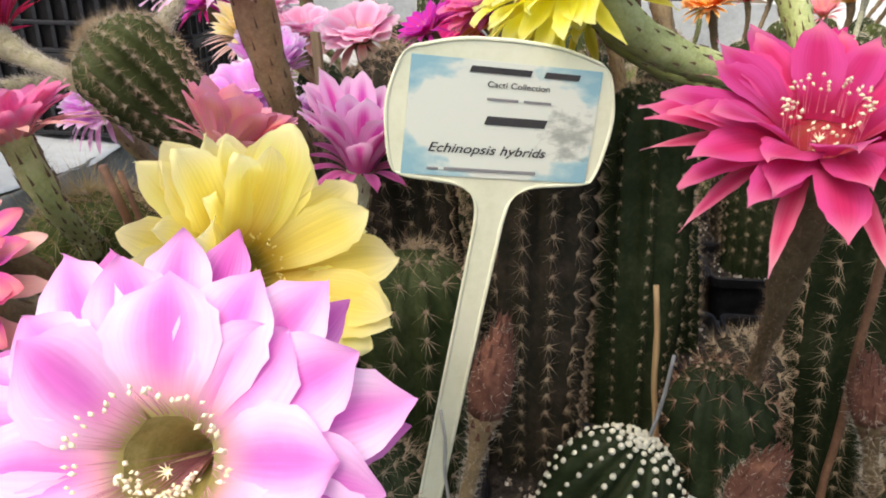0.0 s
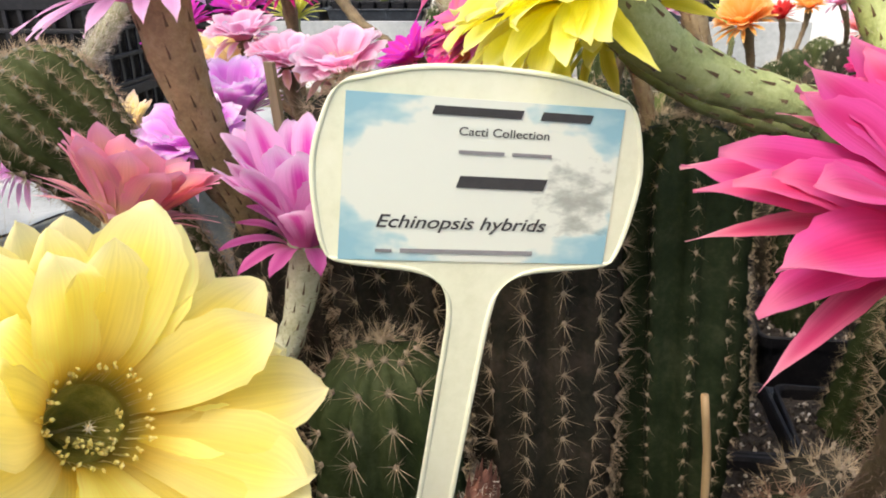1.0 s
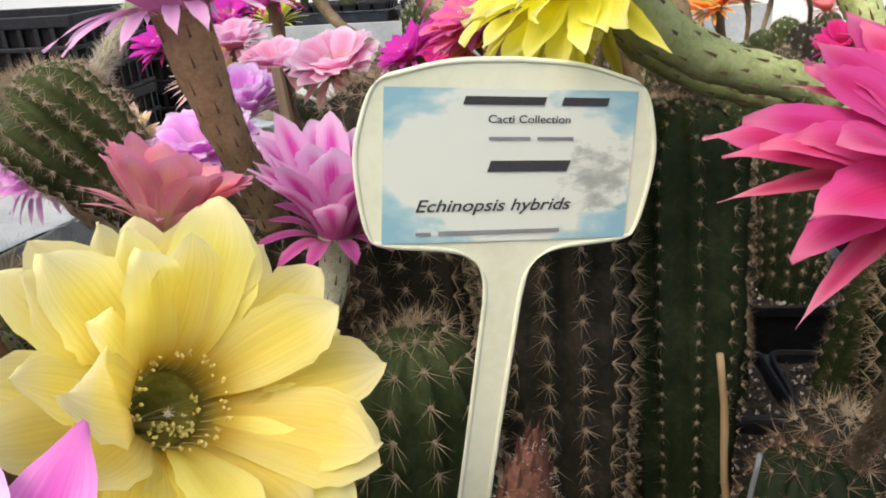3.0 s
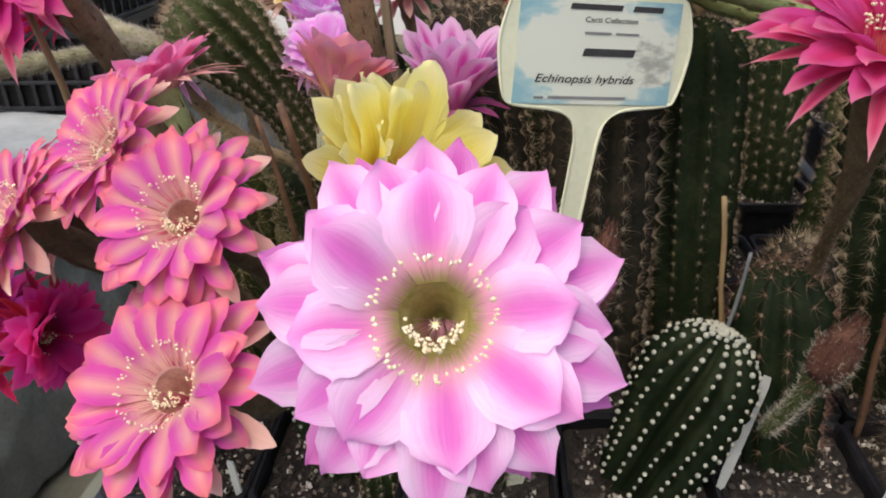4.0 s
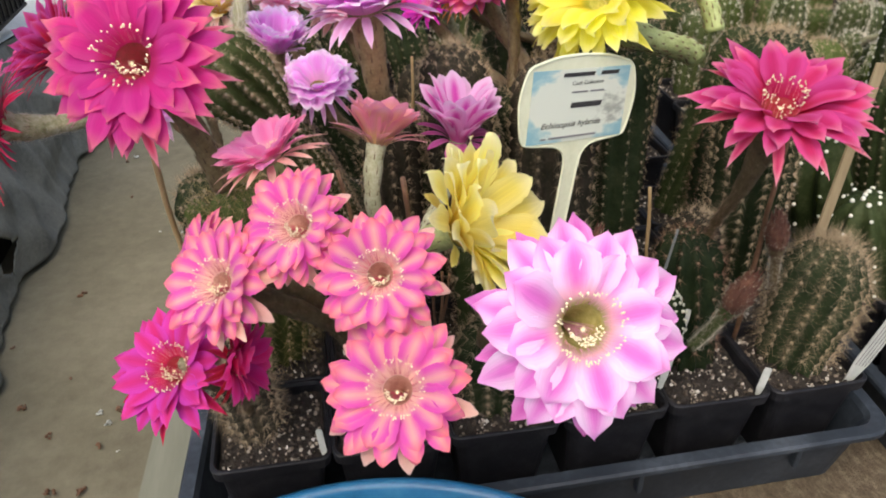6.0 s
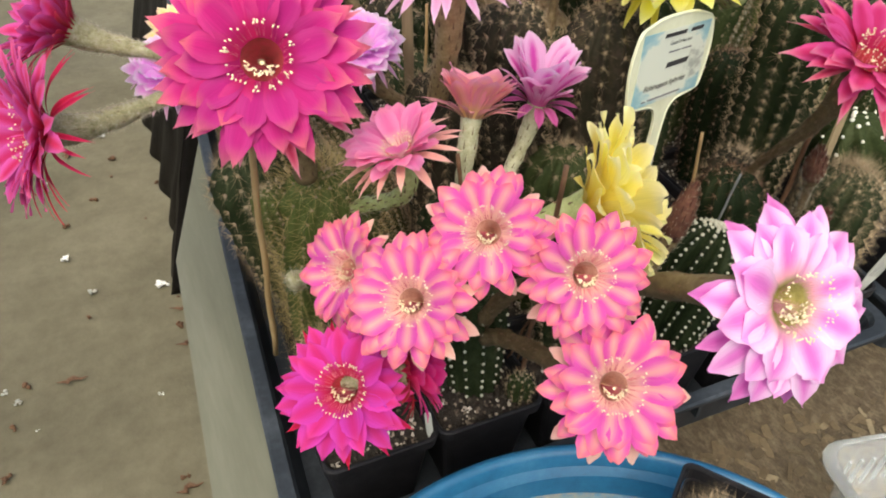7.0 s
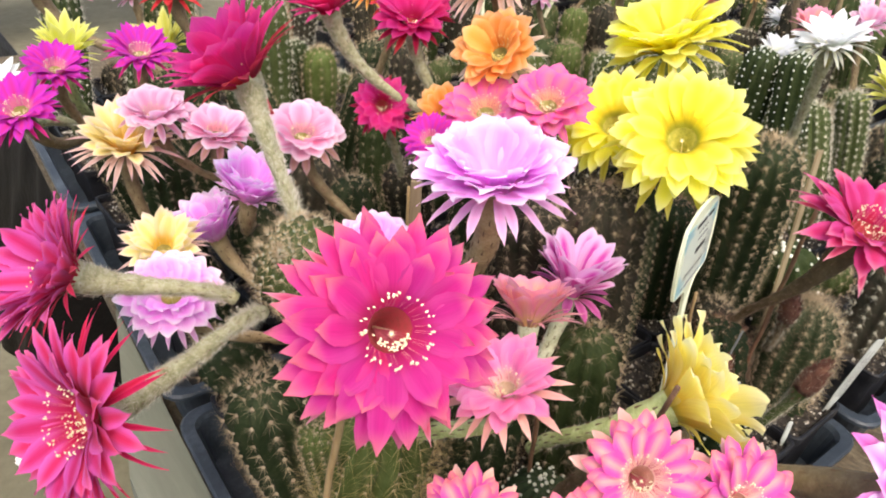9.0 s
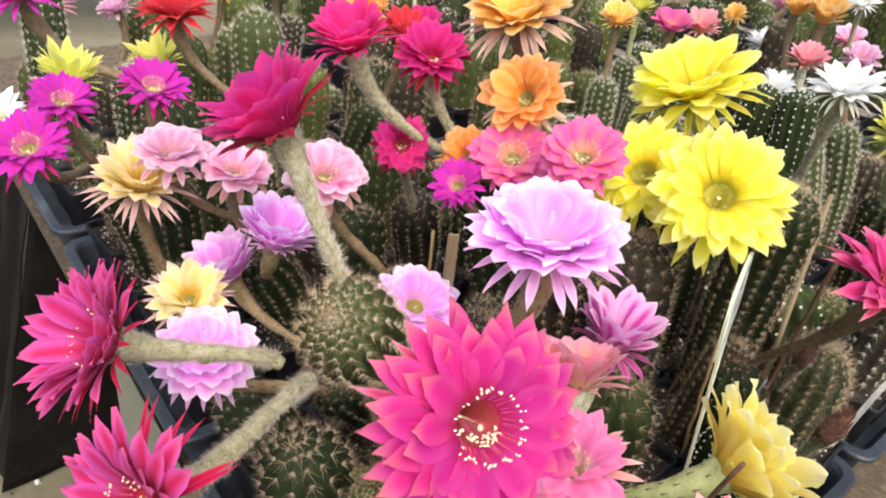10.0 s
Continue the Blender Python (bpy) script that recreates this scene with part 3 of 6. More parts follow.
    for wi, (cnt, reach, p0, p1) in enumerate(whorls):
        last = wi == len(whorls) - 1
        p0, p1 = p0 * openness, p1 * openness
        w = wid * ((0.27 if cnt > 15 else sepw) if last else 1.0 - 0.08 * wi) * R
        meshes = [petal_mesh("sepal" if last else "petal", sm if last else pm, reach * R * (0.55 + 0.45 * min(1, openness)), 0.19 * R, (-0.24 - 0.022 * wi) * R, p0, p1, w, cup, min(1.0, point + (0.4 if last and sepw < 0.5 else 0)), ruffle, seed + 10 * wi + q, 8 if joined else 16, 4 if joined else 6) for q in range(2 if joined else 3)]
        if not joined:
            cnt = round(cnt * 1.2)
        turn += math.pi / cnt + 0.13
        for q in range(cnt):
            th = turn + 2 * math.pi * q / cnt + rnd.uniform(-0.12, 0.12) * wild
            s = 1 + wild * rnd.uniform(-0.13, 0.07)
            foot = Vector((0.19 * R, 0, (-0.24 - 0.022 * wi) * R))
            m = M @ Matrix.Rotation(th, 4, "Z") @ Matrix.Translation(foot) @ Matrix.Rotation(radians(wild * rnd.uniform(-7, 9)), 4, "Y") @ Matrix.Rotation(radians(wild * rnd.uniform(-10, 10)), 4, "X") @ Matrix.Scale(s, 4) @ Matrix.Translation(-foot)
            me = meshes[q % len(meshes)]
            if joined:
                o = len(joinv)
                joinv += [m @ v.co for v in me.vertices]
                joinf += [tuple(o + i for i in f.vertices) for f in me.polygons]
                uvd = me.uv_layers[0].data
                per = {lp.vertex_index: tuple(uvd[lp.index].uv) for lp in me.loops}
                joinuv += [per[i] for i in range(len(me.vertices))]
            else:
                link("sepal" if last else "petal", me, fl, m=m)
    if joined:
        add("corolla", joinv, joinf, pm, fl, uvs=joinuv)
    # stamens
    fi, an = [], []
    down = Vector((0, 0, -1)) - z * (-z.z)
    down = down.normalized() if down.length > 0.2 else x
    side = z.cross(down)
    full = kindname in ("pinkwhite", "salmon", "magenta")
    n_ring = 12 if joined else 40 if full else 28
    ring_at = []
    for q in range(n_ring):
        a = 2 * math.pi * (q + rnd.uniform(-0.45, 0.45)) / n_ring
        ring_at += [a + rnd.uniform(-0.05, 0.05) for w in range(rnd.choice((1, 2, 2, 3)))]
    pollen = M_ANTHER_Y if fil is M_FIL_Y else M_ANTHER
    deep = ringr == 0.0
    for a in () if deep else ring_at:
        o = x * math.cos(a) + y * math.sin(a)
        p = C + o * R * 0.20 - z * R * 0.20
        e = C + o * R * ringr * rnd.uniform(0.90, 1.06) + z * R * rnd.uniform(-0.06, 0.05)
        fi.append((p, (e - p).normalized(), (e - p).length, 0.00014))
        an.append((e, 0.0118 * R * rnd.uniform(0.8, 1.25), o + z * rnd.uniform(-1, 1) + x * rnd.uniform(-0.9, 0.9), 1.6))
    for q in range(14 if joined else 70 if full else 14 if kindname == "hotpink_spiky" else 44):
        w = rnd.uniform(-1, 1)
        p = C - z * R * 0.7 + side * R * 0.03 * w
        e = C + side * R * 0.150 * w + down * R * (0.155 - 0.12 * w * w + rnd.uniform(-0.05, 0.02)) - z * R * (rnd.uniform(0.08, 0.24) + (0.3 if deep else 0.0))
        fi.append((p, (e - p).normalized(), (e - p).length, 0.00026))
        an.append((e, 0.0118 * R * rnd.uniform(0.8, 1.25), side * rnd.uniform(-1, 1) + z * rnd.uniform(-1, 1) + down * 0.4, 1.6))
    vs, fs = needles(fi)
    add("stamen_fringe", vs, fs, fil, fl, smooth=False)["kind"] = "stuff"
    vs, fs = beads(an)
    add("pollen_ring", vs, fs, pollen, fl)["kind"] = "stuff"
    st = []
    p = C + down * R * 0.03 - z * R * 0.24
    for q in range(9):
        a = 2 * math.pi * q / 9
        st.append((p, (x * math.cos(a) + y * math.sin(a) + z * 0.9).normalized(), 0.055 * R, 0.008 * R))
    st.append((C - z * R * 0.8, z, R * 0.58, 0.016 * R))
    vs, fs = needles(st)
    add("stigma", vs, fs, M_ANTHER, fl, smooth=False)
    return fl


OPEN4 = [(7, 0.76, 53, 84), (8, 0.91, 55, 91), (8, 1.02, 58, 100), (8, 1.02, 62, 110)]
kind("pinkwhite", ((0.88, 0.46, 0.58), (0.80, 0.21, 0.64), (0.93, 0.68, 0.90), (0.84, 0.36, 0.72)), OPEN4, 0.238, M_TUBE_B, sepal=((0.6, 0.08, 0.4), (0.62, 0.10, 0.48), (0.75, 0.3, 0.66), (0.7, 0.2, 0.55)), point=0.62, ruffle=0.12, stripe=0.42, soft=0.40, ringr=0.31, vein=0.04, glow=0.42, wild=0.5, cup=0.10, foot=(0.42, 0.36, 0.13), sepw=0.6)
kind("paleyellow", ((0.90, 0.70, 0.09), (0.96, 0.86, 0.22), (0.97, 0.90, 0.33), (0.97, 0.92, 0.50)), [(13, 0.80, 16, 46), (13, 0.92, 22, 60), (12, 1.0, 32, 74), (4, 0.7, 40, 84)], 0.2, M_TUBE_G, fil=M_FIL_Y, sepal=((0.8, 0.7, 0.14), (0.9, 0.78, 0.18), (0.94, 0.84, 0.26), (0.92, 0.82, 0.26)), point=0.22, ruffle=0.26, glow=0.58, vein=0.03, ringr=0.24, throat=M_GOLDTHROAT, foot=(0.50, 0.42, 0.08))
kind("salmon", ((0.86, 0.54, 0.46), (0.83, 0.40, 0.39), (0.69, 0.10, 0.43), (0.80, 0.21, 0.27)), [(12, 0.80, 38, 70), (12, 0.92, 44, 80), (12, 1.0, 50, 90), (9, 1.03, 58, 108)], 0.17, M_TUBE_D, fil=M_FIL_R, sepal=((0.7, 0.4, 0.3), (0.80, 0.44, 0.36), (0.82, 0.45, 0.40), (0.80, 0.5, 0.44)), point=0.30, ruffle=0.15, stripe=0.36, soft=0.42, ringr=0.36, throat=M_ROSETHROAT, vein=0.3, glow=0.42, wild=0.8, sepw=0.66)
kind("magenta", ((0.60, 0.03, 0.12), (0.62, 0.03, 0.22), (0.64, 0.06, 0.46), (0.64, 0.05, 0.26)), [(10, 0.80, 36, 66), (10, 0.92, 42, 78), (11, 1.0, 48, 90), (11, 1.04, 56, 106)], 0.185, M_TUBE_D, throat=M_REDTHROAT, fil=M_FIL_R, sepal=((0.4, 0.01, 0.05), (0.5, 0.01, 0.07), (0.6, 0.02, 0.15), (0.5, 0.01, 0.06)), point=0.8, ringr=0.35, glow=0.42)
kind("hotpink_narrow", ((0.54, 0.02, 0.15), (0.62, 0.024, 0.26), (0.64, 0.05, 0.29), (0.73, 0.18, 0.27)), [(12, 0.72, 44, 76), (13, 0.86, 48, 85), (13, 0.98, 52, 92), (12, 1.04, 56, 100), (9, 1.06, 60, 110)], 0.15, M_TUBE_B, throat=M_BROWNTHROAT, fil=M_FIL_R, sepal=((0.5, 0.03, 0.08), (0.64, 0.05, 0.16), (0.74, 0.16, 0.28), (0.80, 0.34, 0.42)), point=0.74, ruffle=0.22, ringr=0.29, stripe=0.45, soft=0.35, wild=0.7)
kind("hotpink_spiky", ((0.50, 0.015, 0.08), (0.58, 0.028, 0.16), (0.66, 0.07, 0.28), (0.74, 0.20, 0.34)), [(10, 0.72, 36, 64), (11, 0.88, 42, 74), (11, 1.0, 50, 86), (10, 1.08, 58, 102)], 0.158, M_TUBE_D, throat=M_REDTHROAT, fil=M_FIL_R, sepal=((0.5, 0.03, 0.08), (0.64, 0.05, 0.16), (0.74, 0.16, 0.28), (0.80, 0.34, 0.42)), point=0.78, ruffle=0.16, ringr=0.22, stripe=0.45, soft=0.35)
kind("striped", ((0.70, 0.16, 0.46), (0.72, 0.10, 0.50), (0.88, 0.52, 0.80), (0.91, 0.64, 0.86)), [(8, 0.80, 8, 28), (8, 0.92, 11, 38), (8, 1.0, 16, 50), (10, 1.05, 45, 104)], 0.27, M_TUBE_P, sepal=((0.4, 0.1, 0.2), (0.5, 0.08, 0.3), (0.6, 0.15, 0.4), (0.5, 0.1, 0.3)), point=0.25, stripe=0.3, soft=0.25, ringr=0.0)
kind("coral", ((0.82, 0.56, 0.28), (0.86, 0.44, 0.38), (0.86, 0.33, 0.44), (0.88, 0.40, 0.55)), [(8, 0.74, 14, 40), (9, 0.88, 20, 48), (9, 1.0, 26, 58), (16, 1.22, 46, 100)], 0.25, M_TUBE_P, sepal=((0.5, 0.3, 0.2), (0.66, 0.3, 0.3), (0.72, 0.3, 0.38), (0.7, 0.35, 0.4)), point=0.35, ringr=0.25)
kind("lilac", ((0.95, 0.58, 0.86), (0.95, 0.40, 0.90), (0.97, 0.60, 0.96), (0.98, 0.84, 0.98)), [(13, 0.66, 20, 50), (14, 0.84, 32, 68), (15, 1.0, 46, 84), (16, 1.0, 66, 128)], 0.22, M_TUBE_T, sepal=((0.8, 0.40, 0.6), (0.86, 0.46, 0.76), (0.90, 0.58, 0.84), (0.88, 0.60, 0.80)), point=0.3, ruffle=0.22, glow=0.5, ringr=0.0, wild=0.5)
kind("yellow", ((0.90, 0.76, 0.04), (0.96, 0.91, 0.10), (0.97, 0.93, 0.18), (0.97, 0.94, 0.38)), [(11, 0.78, 28, 60), (12, 0.90, 36, 74), (12, 1.0, 44, 86), (13, 1.06, 52, 100), (11, 1.08, 60, 118)], 0.155, M_TUBE_G, fil=M_FIL_Y, sepal=((0.5, 0.5, 0.05), (0.66, 0.6, 0.06), (0.8, 0.72, 0.12), (0.8, 0.74, 0.2)), point=0.38, ruffle=0.28, glow=0.6, ringr=0.0, throat=M_GOLDTHROAT, foot=(0.50, 0.50, 0.06), vein=0.03)
kind("yellow_bowl", ((0.90, 0.76, 0.04), (0.96, 0.91, 0.10), (0.97, 0.93, 0.18), (0.97, 0.94, 0.38)), [(10, 0.80, 22, 50), (11, 0.92, 28, 60), (11, 1.0, 36, 70), (11, 1.04, 44, 82), (18, 1.08, 60, 112)], 0.225, M_TUBE_G, fil=M_FIL_Y, sepal=((0.5, 0.5, 0.05), (0.66, 0.6, 0.06), (0.8, 0.72, 0.12), (0.8, 0.74, 0.2)), point=0.3, ruffle=0.2, glow=0.6, ringr=0.0, throat=M_GOLDTHROAT, foot=(0.50, 0.50, 0.06), vein=0.03)
kind("crimson", ((0.60, 0.015, 0.13), (0.76, 0.030, 0.28), (0.80, 0.06, 0.37), (0.80, 0.09, 0.33)), [(11, 0.80, 14, 50), (12, 0.92, 22, 66), (12, 1.0, 30, 80), (14, 1.08, 52, 112)], 0.215, M_TUBE_H, throat=M_REDTHROAT, fil=M_FIL_R, sepal=((0.3, 0.01, 0.03), (0.4, 0.01, 0.04), (0.5, 0.03, 0.08), (0.45, 0.05, 0.08)), point=0.6, glow=0.66)
kind("red", ((0.5, 0.02, 0.03), (0.66, 0.03, 0.04), (0.70, 0.05, 0.06), (0.7, 0.08, 0.08)), [(11, 0.80, 14, 50), (12, 0.92, 22, 66), (12, 1.0, 30, 80), (12, 1.05, 50, 108)], 0.16, M_TUBE_B, throat=M_REDTHROAT, fil=M_FIL_R, point=0.5)
kind("rosepink", ((0.92, 0.52, 0.60), (0.93, 0.44, 0.65), (0.95, 0.68, 0.83), (0.96, 0.82, 0.90)), [(9, 0.72, 18, 52), (10, 0.88, 24, 66), (10, 1.0, 34, 78), (10, 0.98, 58, 122)], 0.27, M_TUBE_B, sepal=((0.6, 0.35, 0.2), (0.7, 0.4, 0.3), (0.76, 0.45, 0.45), (0.74, 0.5, 0.45)), point=0.15, ruffle=0.14, glow=0.6, ringr=0.25)
kind("apricot", ((0.90, 0.50, 0.08), (0.93, 0.60, 0.12), (0.94, 0.70, 0.26), (0.94, 0.74, 0.45)), [(11, 0.78, 18, 48), (12, 0.90, 24, 60), (12, 1.0, 32, 72), (20, 1.16, 54, 112)], 0.23, M_TUBE_B, fil=M_FIL_Y, sepal=((0.6, 0.4, 0.25), (0.7, 0.46, 0.36), (0.76, 0.55, 0.48), (0.74, 0.5, 0.5)), point=0.35, glow=0.55, ringr=0.25)
kind("peach_yellow", ((0.93, 0.66, 0.10), (0.95, 0.82, 0.32), (0.95, 0.86, 0.55), (0.94, 0.76, 0.62)), [(11, 0.74, 10, 38), (11, 0.88, 16, 52), (11, 1.0, 26, 66), (24, 1.24, 46, 104)], 0.215, M_TUBE_B, fil=M_FIL_Y, sepal=((0.6, 0.4, 0.3), (0.72, 0.46, 0.40), (0.76, 0.55, 0.52), (0.74, 0.5, 0.52)), point=0.75, glow=0.5, ringr=0.25)
kind("orange", ((0.88, 0.32, 0.05), (0.91, 0.40, 0.08), (0.93, 0.52, 0.16), (0.93, 0.58, 0.28)), [(11, 0.78, 20, 50), (12, 0.92, 28, 62), (12, 1.0, 36, 74), (20, 1.18, 54, 106)], 0.23, M_TUBE_B, fil=M_FIL_Y, sepal=((0.7, 0.5, 0.35), (0.76, 0.56, 0.42), (0.8, 0.62, 0.5), (0.78, 0.66, 0.55)), point=0.3, ruffle=0.16, glow=0.55)
kind("fuchsia_salmon", ((0.86, 0.46, 0.30), (0.84, 0.22, 0.32), (0.78, 0.12, 0.44), (0.82, 0.22, 0.46)), [(10, 0.78, 34, 62), (12, 0.92, 40, 72), (12, 1.0, 46, 84), (10, 1.02, 56, 108)], 0.24, M_TUBE_B, fil=M_FIL_R, point=0.35, ruffle=0.12)
kind("violet", ((0.74, 0.22, 0.40), (0.70, 0.04, 0.34), (0.60, 0.04, 0.54), (0.58, 0.04, 0.48)), [(12, 0.76, 24, 54), (14, 0.90, 32, 66), (14, 1.0, 40, 78), (12, 1.04, 54, 106)], 0.15, M_TUBE_B, fil=M_FIL_P, sepal=((0.4, 0.01, 0.1), (0.55, 0.02, 0.16), (0.62, 0.03, 0.3), (0.55, 0.02, 0.2)), point=0.7, stripe=0.4, ringr=0.28)
kind("white", ((0.75, 0.78, 0.66), (0.90, 0.90, 0.89), (0.92, 0.92, 0.92), (0.92, 0.92, 0.92)), [(10, 0.82, 18, 50), (12, 0.94, 26, 66), (12, 1.0, 34, 80), (20, 1.12, 52, 116)], 0.17, M_TUBE_H, fil=M_FIL_Y, sepal=((0.5, 0.5, 0.3), (0.62, 0.64, 0.45), (0.72, 0.72, 0.66), (0.7, 0.68, 0.6)), point=0.6, glow=0.5)
kind("limeyellow", ((0.6, 0.6, 0.08), (0.72, 0.70, 0.12), (0.78, 0.76, 0.22), (0.8, 0.78, 0.3)), [(11, 0.85, 10, 38), (12, 0.95, 16, 52), (12, 1.0, 24, 66), (12, 1.08, 44, 98)], 0.17, M_TUBE_G, fil=M_FIL_Y, sepal=((0.4, 0.42, 0.06), (0.5, 0.5, 0.1), (0.66, 0.64, 0.2), (0.6, 0.6, 0.2)), point=0.7, ringr=0.25)
kind("crimson_pink", ((0.56, 0.02, 0.10), (0.64, 0.03, 0.16), (0.70, 0.12, 0.46), (0.74, 0.13, 0.34)), [(15, 0.80, 34, 62), (16, 0.92, 40, 74), (16, 1.0, 46, 84), (18, 1.10, 56, 110)], 0.135, M_TUBE_H, throat=M_REDTHROAT, fil=M_FIL_R, sepal=((0.4, 0.005, 0.03), (0.55, 0.01, 0.06), (0.64, 0.03, 0.12), (0.6, 0.04, 0.1)), point=0.8, ringr=0.33, glow=0.5, ruffle=0.18)
kind("pink_cup", ((0.90, 0.64, 0.62), (0.86, 0.22, 0.50), (0.88, 0.34, 0.60), (0.86, 0.30, 0.48)), [(10, 0.74, 20, 52), (11, 0.88, 28, 62), (10, 1.0, 36, 72), (14, 1.22, 54, 100)], 0.2, M_TUBE_G, fil=M_FIL_R, sepal=((0.8, 0.45, 0.4), (0.84, 0.42, 0.36), (0.85, 0.42, 0.38), (0.86, 0.52, 0.46)), point=0.4, stripe=0.5, ringr=0.27, throat=M_PALETHROAT)


# ---------- setting ----------
def box(name, x0, x1, y0, y1, z0, z1, mat, parent=None, label="", bev=0.003):
    bm = bmesh.new()
    bmesh.ops.create_cube(bm, size=1.0, matrix=Matrix.Translation(((x0 + x1) / 2, (y0 + y1) / 2, (z0 + z1) / 2)) @ Matrix.Diagonal((x1 - x0, y1 - y0, z1 - z0, 1)))
    if bev:
        bmesh.ops.bevel(bm, geom=bm.edges[:], offset=bev, segments=2, profile=0.5, affect="EDGES")
    me = bpy.data.meshes.new(name)
    bm.to_mesh(me)
    bm.free()
    me.materials.append(mat)
    return link(name, me, parent, label)


def sheet(name, fn, nu, nv, mat, parent=None, label="", thick=0.0, torn=None):
    """A surface over a unit grid; thick gives it a second skin; torn tells where it is missing."""
    verts, faces = [], []
    for i in range(nu + 1):
        for j in range(nv + 1):
            verts.append(fn(i / nu, j / nv))
    for i in range(nu):
        for j in range(nv):
            a = i * (nv + 1) + j
            if not (torn and torn(verts[a])):
                faces.append((a, a + 1, a + nv + 2, a + nv + 1))
    ob = add(name, verts, faces, mat, parent, label)
    if thick:
        md = ob.modifiers.new("thickness", "SOLIDIFY")
        md.thickness = thick
    return ob


FLOOR_Z = -0.82


def floor_fn(u, v):
    x, y = -5 + 10 * u, -4 + 10 * v
    return (x, y, FLOOR_Z + 0.012 * noise.noise((x * 2.1, y * 2.1, 0)) + 0.004 * noise.noise((x * 9, y * 9, 3)))


tagged(sheet("floor", floor_fn, 110, 110, M_FLOOR), "trodden brown-grey earth floor with crumbs of debris", "floor", kind="structure")
# added walls, kept bright so they bounce daylight onto the petals from the sides
for nm, x0, x1, y0, y1 in (("wall_south", -5, 5, -4.1, -4), ("wall_north", -5, 5, 6, 6.1), ("wall_west", -5.1, -5, -4, 6), ("wall_east", 5, 5.1, -4, 6)):
    tagged(box(nm, x0, x1, y0, y1, FLOOR_Z, 1.6, M_WALL, bev=0), "plain pale wall added around the place to bounce soft light", "wall", kind="structure")

# bench: flake board on a timber frame, with a weathered board along its edge
bench = thing("bench", (0.9, 0.4, FLOOR_Z), "plant bench topped with flake board on timber legs", "bench")
vs, fs = loops_mesh([[(-0.057, -0.62, zz), (2.8, -0.62, zz), (2.9, 1.75, zz), (0.088, 1.75, zz)] for zz in (-0.038, -0.019)])
add("top", vs, fs, M_OSB, bench, smooth=False)
rk = random.Random(23)
fv, ff = [], []
for q in range(2600):
    cx, cy, ang = rk.uniform(0.05, 1.0), rk.uniform(-0.60, -0.03), rk.uniform(0.0, 3.14)
    ln, wd, zc = rk.uniform(0.004, 0.012), rk.uniform(0.0015, 0.0045), -0.0188 + rk.uniform(0.0, 0.0009)
    ca, sa, up = math.cos(ang), math.sin(ang), rk.uniform(0.0, 0.0012)
    o = len(fv)
    for a, b, e in ((-1, -0.7, 0), (-0.6, -1, 0), (1, -0.8, up), (0.8, 1, up), (-0.8, 0.9, 0)):
        fv.append((cx + a * ln * ca - b * wd * sa, cy + a * ln * sa + b * wd * ca, zc + e))
    ff.append((o, o + 1, o + 2, o + 3, o + 4))
add("flake_litter", fv, ff, M_FLAKE, bench, smooth=False)["kind"] = "stuff"
vs, fs = loops_mesh([[(-0.112, -0.62, zz), (-0.058, -0.62, zz), (0.0205, 0.66, zz), (-0.055, 0.385, zz)] for zz in (-0.022, 0.004)])
add("edge_board", vs, fs, M_PLANK, bench, "weathered grey edge board", smooth=False)
for i, (lx, ly) in enumerate(((-0.02, -0.5), (2.0, -0.5), (0.34, 1.45), (2.0, 1.2))):
    box("leg", lx, lx + 0.06, ly, ly + 0.06, FLOOR_Z + 0.002, -0.039, M_PLANK, bench)


far_bench = thing("bench", (-0.4, 4.6, FLOOR_Z), "far plant bench with a pale front board", "bench")
box("top", -2.0, 1.6, 4.2, 5.0, -0.04, -0.019, M_OSB, far_bench)
box("front_board", -2.0, 1.6, 4.17, 4.198, -0.30, -0.005, M_FILM, far_bench)
for lx, ly in ((-1.95, 4.22), (1.5, 4.22), (-1.95, 4.9), (1.5, 4.9)):
    box("leg", lx, lx + 0.06, ly, ly + 0.06, FLOOR_Z + 0.002, -0.041, M_PLANK, far_bench)


# black film sloping from under the bench down to the floor
def black_fn(u, v):
    y = 1.263 + 1.3 * u
    x = -0.082 + 0.05 * min(1.0, (y - 1.263) / 0.2) + 0.19 * v + 0.010 * math.sin(y * 31 + v * 3) * (1 - v) + 0.008 * noise.noise((y * 14, v * 6, 2))
    return (x, y, FLOOR_Z + 0.012 + 0.775 * v)


def black_end_fn(u, v):
    x = -0.080 + 0.19 * v + 0.6 * u
    return (x, 1.266 + 0.012 * math.sin(x * 40) * u + 0.010 * noise.noise((x * 12, v * 6, 5)) * u, FLOOR_Z + 0.012 + 0.775 * v)


heap = thing("black_film", (0.1, 1.7, FLOOR_Z), "black plastic film sloping from the bench to the earth floor", "film")
sheet("side_sheet", black_fn, 70, 24, M_BLACKFILM, heap, thick=0.003)
sheet("end_sheet", black_end_fn, 40, 24, M_BLACKFILM, heap, thick=0.003)


# dark ground cloth hung over a low stand, with pale film spread above it
stand = thing("covered_stand", (-1.2, 1.6, FLOOR_Z), "low stand draped in dark grey cloth under pale film", "stand")


def crease(a):
    """A fold with a sharp ridge."""
    return 1 - 2 * abs((a / 6.2832) % 1.0 * 2 - 1)


